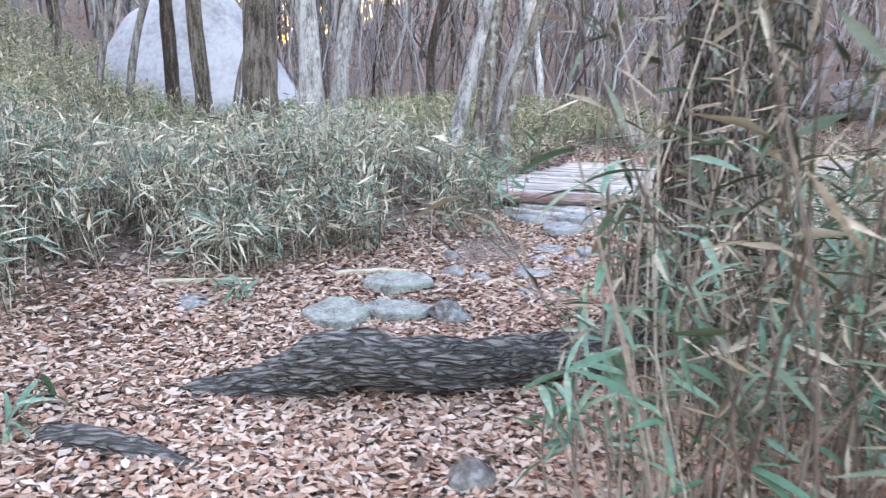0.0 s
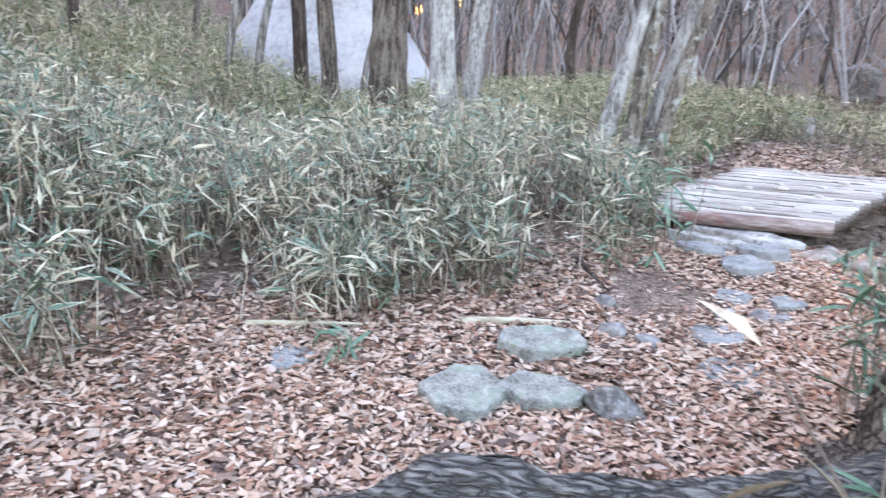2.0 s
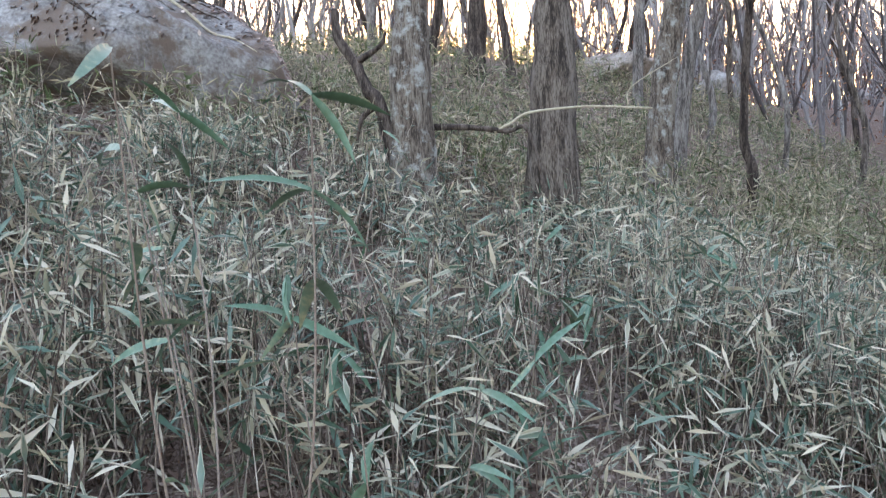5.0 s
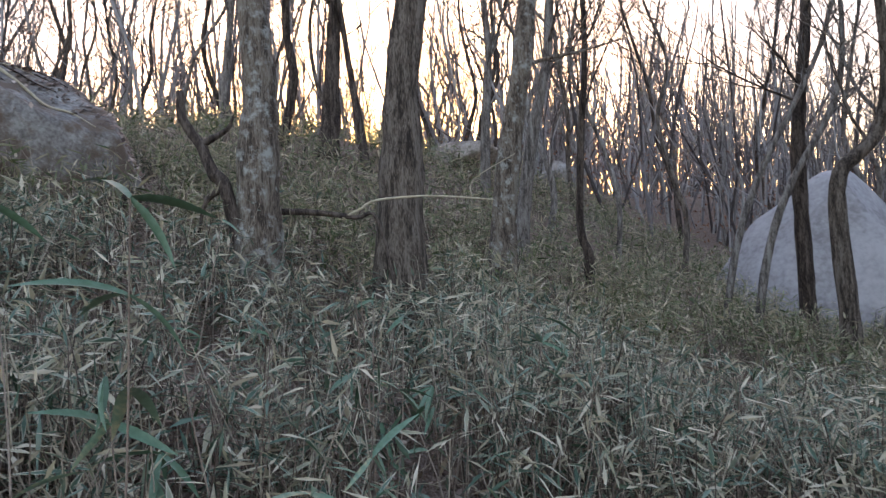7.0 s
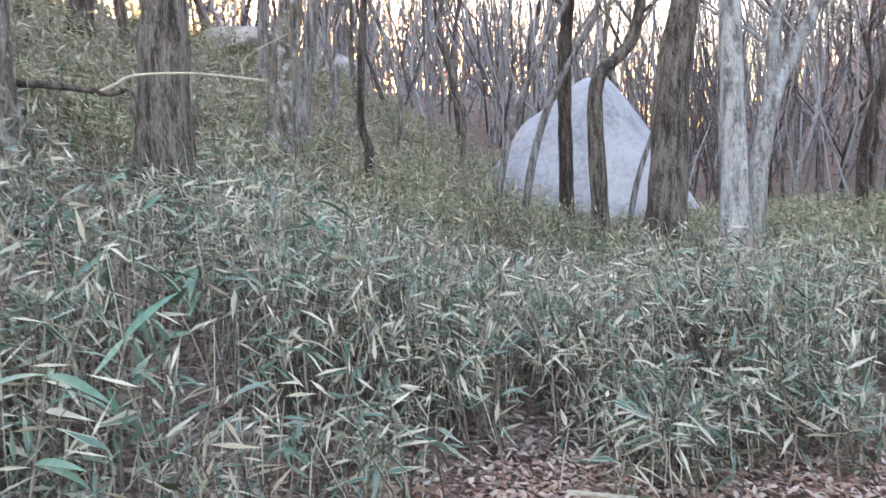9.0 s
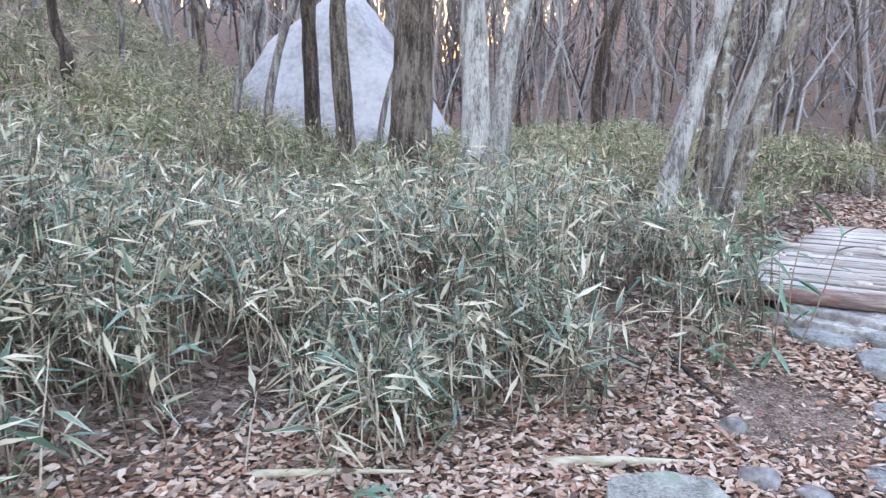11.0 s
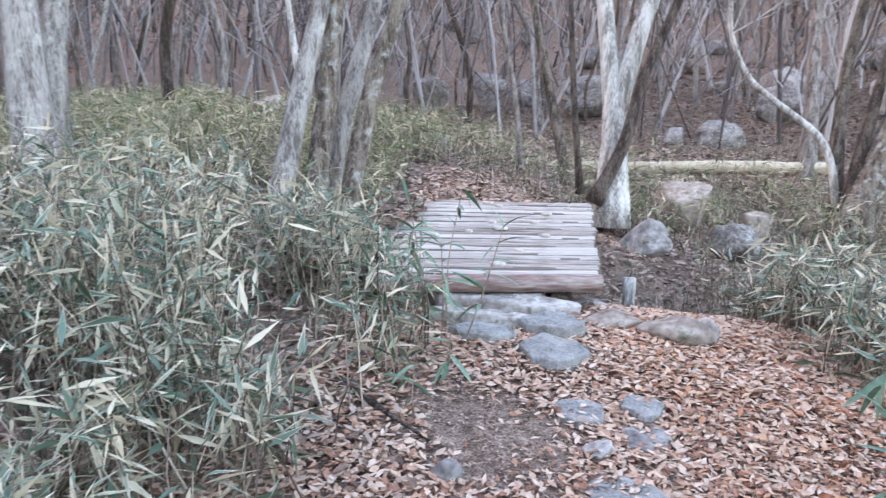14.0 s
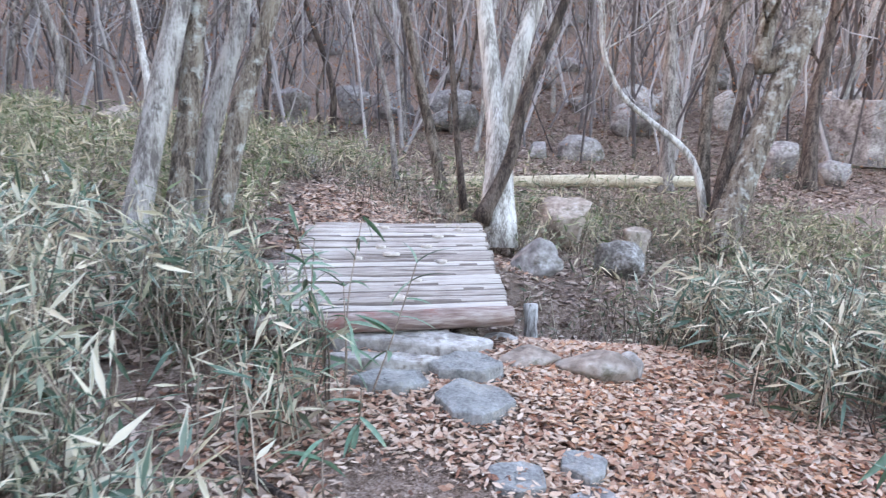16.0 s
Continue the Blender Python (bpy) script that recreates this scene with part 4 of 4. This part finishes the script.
def far_woods():
    rnd = random.Random(8)
    V, F, L, LF = [], [], [], []
    for i in range(3600):
        az, r = radians(rnd.uniform(-70, 105)), 20 + 75 * rnd.random() ** 0.8
        x, y = -r * math.sin(az), 4 + r * math.cos(az)
        if math.hypot(x + 5.9, y - 20) < 3.6:
            continue
        z = ground_z(x, y) - 0.2
        h, q = rnd.uniform(7, 13), Vector((x, y, z))
        top = q + Vector((rnd.uniform(-2.2, 2.2), rnd.uniform(-2.2, 2.2), h))
        rr = rnd.uniform(0.02, 0.075) * (0.6 + r / 70)
        mid = q.lerp(top, 0.5) + Vector((rnd.uniform(-0.8, 0.8), rnd.uniform(-0.8, 0.8), 0))
        bow = Vector((rnd.uniform(-0.5, 0.5), rnd.uniform(-0.5, 0.5), 0))
        tube(V, F, [q, q.lerp(mid, 0.5) + bow, mid, mid.lerp(top, 0.5) - bow, top], [rr, rr * 0.85, rr * 0.7, rr * 0.45, rr * 0.15], 4, cap=False)
        if rnd.random() < 0.55:
            # a second stem
            f = q.lerp(mid, rnd.uniform(0.15, 0.9))
            v = Vector((rnd.uniform(-1, 1), rnd.uniform(-1, 1), rnd.uniform(1.2, 2.2))) * rnd.uniform(1.2, 2.4)
            tube(V, F, [f, f + v * 0.4 + bow * 0.4, f + v, f + v + Vector((0, 0, 2))], [rr * 0.7, rr * 0.6, rr * 0.4, rr * 0.15], 4, cap=False)
        for _ in range(12):
            p = q.lerp(mid, rnd.uniform(0.2, 1)) if rnd.random() < 0.5 else mid.lerp(top, rnd.random())
            d = Vector((rnd.uniform(-1, 1), rnd.uniform(-1, 1), rnd.uniform(0.3, 1.3))).normalized() * rnd.uniform(1.0, 2.6)
            tube(V, F, [p, p + d * 0.5 + Vector((rnd.uniform(-0.2, 0.2), rnd.uniform(-0.2, 0.2), rnd.uniform(-0.2, 0.25))), p + d], [rr * 0.35, rr * 0.25, rr * 0.1], 3, cap=False)
    tagged(new("far_trees", raw_mesh("far_trees", V, F, FAR_BARK)), label="far bare woods on the slope", category="woods", kind="stuff")
    n = 60000
    g = np.random.default_rng(4)
    az, r = np.radians(g.uniform(-70, 105, n)), g.uniform(17, 90, n)
    hi = (g.random(n) < 0.45) & (np.degrees(az) > 35)
    keep = g.random(n) < np.where(np.degrees(az) > 20, 0.6, np.where(r < 22, 0.15, 0.8))
    az, r, hi = az[keep], r[keep], hi[keep]
    n = len(az)
    x, y = -r * np.sin(az), 4 + r * np.cos(az)
    z = np.array([ground_z(a, b) for a, b in zip(x, y)]) + g.gamma(1.6, 1.2, n) + hi * g.uniform(0, 7, n)
    c = np.stack([x, y, z], 1)
    a = g.normal(size=(n, 3))
    b = g.normal(size=(n, 3))
    s = (0.03 + 0.0018 * r)[:, None]
    a = a / np.linalg.norm(a, axis=1)[:, None] * s
    b = b / np.linalg.norm(b, axis=1)[:, None] * s * 0.7
    verts = np.stack([c - a, c + b, c + a], 1).reshape(-1, 3)
    tagged(new("far_dry_leaves", np_mesh("far_dry_leaves", verts, np.arange(3 * n).reshape(-1, 3), AUTUMN)), label="brown withered leaves on far brush", category="foliage", kind="stuff")


far_woods()


# ---------- dwarf bamboo ----------
def bamboo_mesh(roots, heights, per, leaf_len, g, lean=0.55):
    """Leaves and stalks of many plants: vertex and triangle arrays."""
    n = len(roots)
    a = g.uniform(0, 2 * np.pi, n)
    tip = roots + np.stack([np.cos(a) * heights * lean * g.random(n), np.sin(a) * heights * lean * g.random(n), heights], 1)
    mid = (roots + tip) / 2 + g.normal(size=(n, 3)) * (0.045 * heights)[:, None] + np.array([0, 0, 0.04])
    r = 0.0042
    sv = []
    for p, k in ((roots, 1.0), (mid, 0.9), (tip, 0.5)):
        for j in range(3):
            sv.append(p + np.array([np.cos(j * 2.094) * r * k, np.sin(j * 2.094) * r * k, 0]))
    sv = np.stack(sv, 1)
    st = []
    for i in (0, 3):
        for j in range(3):
            b, c = i + j, i + (j + 1) % 3
            st += [(b, c, c + 3), (b, c + 3, b + 3)]
    st = np.array(st)
    stris = (np.arange(n)[:, None, None] * 9 + st[None]).reshape(-1, 3)
    # leaves, mostly near the top
    m = n * per
    own = np.repeat(np.arange(n), per)
    k = 1 - g.random(m) ** 1.5 * 0.92
    kk = k[:, None]
    base = np.where(kk < 0.5, roots[own] + (mid - roots)[own] * kk * 2, mid[own] + (tip - mid)[own] * (kk * 2 - 1))
    az = g.uniform(0, 2 * np.pi, m)
    el = g.normal(0.2, 0.6, m)
    d = np.stack([np.cos(az) * np.cos(el), np.sin(az) * np.cos(el), np.sin(el)], 1)
    ln = leaf_len[own] * g.uniform(0.4, 1.4, m)
    base = base + d * 0.03
    w = np.cross(d, np.array([0, 0, 1.0]))
    w /= np.linalg.norm(w, axis=1)[:, None] + 1e-9
    u = np.cross(w, d)
    tw = g.normal(0, 0.7, m)[:, None]
    w, u = w * np.cos(tw) + u * np.sin(tw), u * np.cos(tw) - w * np.sin(tw)
    wid = (ln * g.uniform(0.028, 0.08, m))[:, None]
    droop = np.zeros((m, 3))
    droop[:, 2] = -ln * g.uniform(0.0, 0.45, m)
    ln = ln[:, None]
    c = base + d * ln * 0.36 + droop * 0.22
    tipl = base + d * ln + droop
    lv = np.stack([base, c + w * wid, c - u * wid * 0.45, c - w * wid, tipl], 1)
    lt = np.array([(0, 2, 1), (0, 3, 2), (1, 2, 4), (2, 3, 4)])
    edge = np.where(g.random(m) < 0.55, g.uniform(0.7, 1.0, m), 0.4)
    rim = np.stack([np.full(m, 0.4), edge, np.zeros(m), edge, edge], 1)
    low = (k < 0.42 + 0.2 * g.random(m))
    return sv.reshape(-1, 3), stris, lv, lt, rim, low


def thicket(name, label, test, box, density, height, per, leaf, seed, mat=None):
    g = np.random.default_rng(seed)
    x0, y0, x1, y1 = box
    n = int((x1 - x0) * (y1 - y0) * density)
    xs, ys, us = g.uniform(x0, x1, n), g.uniform(y0, y1, n), g.random(n)
    rows = []
    for x, y, u in zip(xs, ys, us):
        p = test(x, y)
        if p > 0:
            p *= 0.1 + 1.05 * smooth(-0.3, 0.3, noise.noise(Vector((x * 1.3, y * 1.3, seed))))
        if u < p:
            rows.append((x, y, ground_z(x, y) - 0.03))
    roots = np.array(rows)
    hs = height * g.uniform(0.55, 1.1, len(roots)) * np.array([0.82 + 0.36 * smooth(-0.4, 0.4, noise.noise(Vector((x * 0.6, y * 0.6, 9)))) for x, y, _ in rows])
    if mat is not BAMBOO_DRY:
        hs = hs * np.array([0.55 + 0.45 * smooth(0.0, 1.3, -in_clear(x, y)) if abs(x) < 7 and y < 12 else 1.0 for x, y, _ in rows])
    sv, st, lv, lt, rim, low = bamboo_mesh(roots, hs, per, np.full(len(roots), leaf), g)
    tagged(new(name + "_stalks", np_mesh(name, sv, st, STALKS)), label="thin brown stalks of " + label, category="bamboo", kind="stuff")
    for which, leaf_mat, suffix, word in ((~low, mat or BAMBOO, "_leaves", "grey-green and straw-dry leaves of "), (low, BAMBOO_DRY, "_dead_leaves", "withered brown lower leaves of ")):
        some = lv[which]
        tris = (np.arange(len(some))[:, None, None] * 5 + lt[None]).reshape(-1, 3)
        tagged(new(name + suffix, np_mesh(name, some.reshape(-1, 3), tris, leaf_mat, rim[which].ravel())), label=word + label, category="bamboo", kind="stuff")


def outside(x, y, soft=0.4):
    return smooth(0.05, soft, -in_clear(x, y))


def gully(x, y):
    q = (x - 2.1) * 0.31 + (y - 8.4) * 0.95
    return math.exp(-((q - 0.15) / 0.55) ** 2) if x > 1.2 else 0.0


def reach(x, y, near, far):
    d = math.hypot(x - 0.2, y - 3.0)
    return 1.0 if near <= d < far else 0.0


def no_rock(x, y):
    if math.hypot((x + 9.2), y - 3.5) < 2.1:
        return 0.0
    # gaps of bare leaf litter
    return (1 - 0.9 * math.exp(-(((x + 4.0) / 1.0) ** 2 + ((y - 4.2) / 0.75) ** 2))) * (1 - 0.85 * math.exp(-(((x + 3.2) / 0.9) ** 2 + ((y - 9.6) / 1.4) ** 2)))


def by_boulders(x, y):
    """Stems keep clear of the stream boulders."""
    return min(smooth(0.3, 0.55, math.hypot(x - a, y - b)) for a, b in ((5.4, 10.8), (5.25, 10.45), (3.9, 9.35), (3.75, 9.05), (4.95, 9.4), (4.75, 9.05), (5.89, 10.17)))


def behind(x, y):
    """The side towards which nobody looks stays thin."""
    return 0.15 if y < 1.2 and x > -3 else 1.0


thicket("dwarf_bamboo", "dwarf bamboo by the path", lambda x, y: outside(x, y) * no_rock(x, y) * reach(x, y, 0, 6.2) * behind(x, y) * (1 - 0.85 * gully(x, y)), (-6.2, -1.5, 6.0, 9.5), 230, 0.78, 13, 0.135, 1)
thicket("dwarf_bamboo", "dwarf bamboo on the slope", lambda x, y: outside(x, y) * no_rock(x, y) * reach(x, y, 6.2, 12) * (1 - 0.85 * gully(x, y)) * by_boulders(x, y) * (1 if x < 3.5 else 0.3 + 0.3 * smooth(0.0, 0.3, noise.noise(Vector((x * 0.5, y * 0.5, 2)))) if y < 12.5 else 0.1), (-12, 0, 12, 15), 105, 0.66, 12, 0.15, 2, BAMBOO_HILL)
thicket("dwarf_bamboo", "far dwarf bamboo", lambda x, y: reach(x, y, 12, 24) * (1 if x < 5.5 and y < 19 or x < 1 else 0.03) * outside(x, y), (-22, 2, 8, 26), 40, 0.62, 9, 0.2, 3, BAMBOO_HILL)
thicket("dwarf_bamboo", "tall half-dry dwarf bamboo beside the oak", lambda x, y: 1.3, (1.3, 2.3, 2.3, 3.1), 270, 2.1, 32, 0.12, 4, BAMBOO_DRY)
thicket("dwarf_bamboo", "half-dry dwarf bamboo at the oak foot", lambda x, y: 1.3, (1.55, 2.95, 2.6, 4.0), 80, 1.05, 16, 0.15, 5, BAMBOO_DRY)
thicket("dry_brush", "withered brush in the stream gully", lambda x, y: 0.9 * smooth(2.7, 3.5, x) * smooth(6.2, 7.2, y) * by_boulders(x, y), (2.6, 5.5, 11, 13.0), 75, 0.36, 11, 0.09, 6, BAMBOO_DRY)
thicket("dwarf_bamboo", "pale dwarf bamboo on the stream bank", lambda x, y: smooth(0.0, 0.5, -in_clear(x, y)) * smooth(2.5, 3.2, x) * smooth(4.4, 5.2, y) * (1 - smooth(7.0, 8.0, y)), (2.5, 4.3, 6.5, 8.0), 130, 0.62, 13, 0.12, 8)
thicket("dry_brush", "thin withered brush on the far bank", lambda x, y: 0.8 if y > 0.35 * x + 8 else 0.0, (5, 10.5, 24, 27), 9, 0.5, 10, 0.14, 7, BAMBOO_DRY)


# ---------- leaf litter ----------
def litter(label, box, count, test, size, seed, mat=LITTER):
    g = np.random.default_rng(seed)
    x0, y0, x1, y1 = box
    xs, ys, us = g.uniform(x0, x1, count), g.uniform(y0, y1, count), g.random(count)
    rows = [(x, y, ground_z(x, y) + 0.03 * noise.noise(Vector((x * 1.7, y * 1.7, 0)))) for x, y, u in zip(xs, ys, us) if u < test(x, y)]
    c = np.array(rows)
    n = len(c)
    c[:, 2] += g.uniform(0.008, 0.035, n)
    az, tilt = g.uniform(0, 2 * np.pi, n), g.normal(0, 0.24, (n, 2))
    d = np.stack([np.cos(az), np.sin(az), tilt[:, 0]], 1)
    w = np.stack([-np.sin(az), np.cos(az), tilt[:, 1]], 1)
    s = (size * g.uniform(0.5, 1.25, n))[:, None]
    wid = s * g.uniform(0.3, 0.55, n)[:, None]
    curl = np.zeros((n, 3))
    curl[:, 2] = s[:, 0] * g.uniform(-0.12, 0.28, n)
    verts = np.stack([c - d * s, c - d * s * 0.15 + w * wid + curl, c - d * s * 0.1, c - d * s * 0.15 - w * wid + curl, c + d * s * 0.6 + w * wid * 0.55 + curl * 0.5, c + d * s * 0.6 - w * wid * 0.55 + curl * 0.4, c + d * s + curl], 1)
    t = np.array([(0, 2, 1), (0, 3, 2), (1, 2, 4), (2, 3, 5), (2, 5, 4), (4, 5, 6)])
    tris = (np.arange(n)[:, None, None] * 7 + t[None]).reshape(-1, 3)
    tagged(new("leaf_litter", np_mesh("leaf_litter", verts.reshape(-1, 3), tris, mat)), label=label, category="leaves", kind="stuff")


def bare_soil(x, y):
    """The trodden dark patch before the step stones."""
    return 1 - 0.97 * math.exp(-(((x - 0.98) / 0.36) ** 2 + ((y - 6.25) / 0.5) ** 2) ** 2)


litter("fallen dry brown oak leaves covering the path", (-2.2, -1.0, 3.6, 7.6), 180000, lambda x, y: smooth(-1.0, 1.4, y) * smooth(-0.9, 0.0, in_clear(x, y)) * bare_soil(x, y), 0.024, 31)
litter("fresh rust-orange fallen leaves banked beside the path", (1.2, 1.6, 3.6, 7.3), 30000, lambda x, y: smooth(0.1, 0.7, x - 1.15 - 0.18 * max(0, y - 5.2)) * smooth(-0.5, 0.2, in_clear(x, y)) * (0.35 + 0.65 * smooth(-0.2, 0.3, noise.noise(Vector((x * 1.6, y * 1.6, 7))))), 0.025, 35, LITTER_RUST)
litter("small crumbs of leaf and bark on the trodden soil", (0.2, 5.3, 1.8, 7.1), 9000, lambda x, y: 1 - bare_soil(x, y), 0.009, 36, LITTER_DARK)
litter("fallen dry leaves beyond the bridge and on the bank", (1.4, 7.4, 12, 17), 60000, lambda x, y: 1 - 0.4 * gully(x, y), 0.038, 32, LITTER_DARK)
litter("fallen dry leaves on the path beyond the bridge", (1.6, 9.2, 4.5, 13.6), 14000, lambda x, y: smooth(-0.2, 0.2, in_clear(x, y)), 0.034, 37)
litter("fallen dry leaves on the far wooded bank", (4, 12, 26, 30), 55000, lambda x, y: 1.0, 0.07, 34, LITTER_DARK)
litter("fallen dry leaves under the dwarf bamboo", (-9, 0.5, 1, 13), 100000, lambda x, y: (0.4 if y > 6.9 or x < 0.3 else 0.4 * bare_soil(x, y)) + 0.6 * bare_soil(x, y) * smooth(0.05, 0.35, noise.noise(Vector((x * 0.8, y * 0.8, 40)))), 0.036, 33, LITTER_DARK)


# ---------- single bamboo plants beside the path ----------
def bamboo_plant(x, y, h, leaves, leaf, seed, label):
    g = np.random.default_rng(seed)
    rnd = random.Random(seed)
    root = tagged(new("bamboo_plant"), label=label, category="bamboo", group="tall dwarf bamboo by the path")
    root.location = (x, y, ground_z(x, y) - 0.02)
    lean = Vector((rnd.uniform(-0.25, 0.25), rnd.uniform(-0.25, 0.25), 1)).normalized()
    line = curve_through([Vector((0, 0, 0)), lean * h * 0.5, lean * h + Vector((rnd.uniform(-0.1, 0.1), rnd.uniform(-0.1, 0.1), 0))], 4)
    V, F = [], []
    tube(V, F, line, [0.005 * (1 - 0.6 * i / (len(line) - 1)) for i in range(len(line))], 6, cap=False)
    part("stalk", raw_mesh("stalk", V, F, STALKS), root)
    for i in range(leaves):
        p = line[min(len(line) - 1, int((0.35 + 0.65 * rnd.random()) * len(line)))]
        ln = leaf * rnd.uniform(0.7, 1.2)
        V, F = [], []
        for j in range(6):
            k = j / 5
            wd = ln * 0.07 * math.sin(math.pi * min(1, 0.12 + k * 0.88)) ** 0.8 if j < 5 else 0.001
            zz = -0.35 * ln * k * k
            V += [(k * ln, -wd, zz + wd * 0.35), (k * ln, 0, zz), (k * ln, wd, zz + wd * 0.35)]
        for j in range(5):
            a = j * 3
            F += [(a, a + 3, a + 4, a + 1), (a + 1, a + 4, a + 5, a + 2)]
        ob = part("leaf", raw_mesh("leaf", V, F, BIG_LEAF), root)
        ob.matrix_local = pose(*p, rnd.uniform(-50, 50), rnd.uniform(-55, 50), rnd.uniform(0, 360))


BIG_LEAF = material("large_bamboo_leaf", [(0.1, (0.03, 0.075, 0.03)), (0.4, (0.075, 0.15, 0.085)), (0.6, (0.14, 0.23, 0.16)), (0.75, (0.36, 0.36, 0.22)), (0.95, (0.6, 0.53, 0.37))], 6, 0.4, bump=0.1, piece=True, metal_spec=0.5)
rnd_p = random.Random(77)
for i in range(16):
    bamboo_plant(rnd_p.uniform(1.2, 1.75), rnd_p.uniform(2.0, 2.75), rnd_p.uniform(0.5, 1.3), rnd_p.randint(6, 10), 0.12, 500 + i, "tall half-dry dwarf bamboo beside the path")
for i in range(34):
    bamboo_plant(rnd_p.uniform(1.12, 2.1), rnd_p.uniform(2.75, 3.6), rnd_p.uniform(0.45, 1.1), rnd_p.randint(8, 13), 0.14, 100 + i, "tall leafy dwarf bamboo beside the oak")
for i in range(14):
    bamboo_plant(rnd_p.uniform(1.62, 1.95), rnd_p.uniform(4.88, 5.06), rnd_p.uniform(0.45, 0.75), rnd_p.randint(6, 9), 0.13, 200 + i, "leafy dwarf bamboo behind the oak foot")
for i in range(4):
    bamboo_plant(rnd_p.uniform(-1.95, -1.65), rnd_p.uniform(2.25, 2.6), rnd_p.uniform(1.45, 1.7), rnd_p.randint(6, 9), 0.2, 900 + i, "tall broad-leaved bamboo above the thicket")
for i in range(9):
    bamboo_plant(rnd_p.uniform(-2.9, -1.9), rnd_p.uniform(2.5, 4.2), rnd_p.uniform(1.0, 1.4), 3, 0.12, 950 + i, "tall nearly bare pale bamboo stalk")
for i in range(5):
    bamboo_plant(rnd_p.uniform(-0.85, -0.5), rnd_p.uniform(3.0, 3.7), rnd_p.uniform(0.15, 0.3), 7, 0.15, 300 + i, "low green bamboo tuft in the leaves")
for i in range(12):
    bamboo_plant(rnd_p.uniform(-2.6, -1.6), rnd_p.uniform(2.8, 5.2), rnd_p.uniform(0.6, 1.1), rnd_p.randint(7, 10), 0.19, 400 + i, "leafy dwarf bamboo at the edge of the thicket")
for i in range(4):
    bamboo_plant(rnd_p.uniform(-0.6, -0.35), rnd_p.uniform(4.85, 5.1), rnd_p.uniform(0.1, 0.2), 7, 0.12, 600 + i, "low green bamboo tuft beside the dark stone")
for i in range(6):
    bamboo_plant(rnd_p.uniform(0.55, 1.0), rnd_p.uniform(6.35, 7.2), rnd_p.uniform(0.2, 0.4), 7, 0.14, 700 + i, "low leafy bamboo at the edge of the step stones")
for i in range(10):
    bamboo_plant(rnd_p.uniform(0.95, 1.22), rnd_p.uniform(7.0, 7.7), rnd_p.uniform(0.45, 0.8), rnd_p.randint(8, 12), 0.15, 800 + i, "leafy dwarf bamboo leaning over the bridge end")
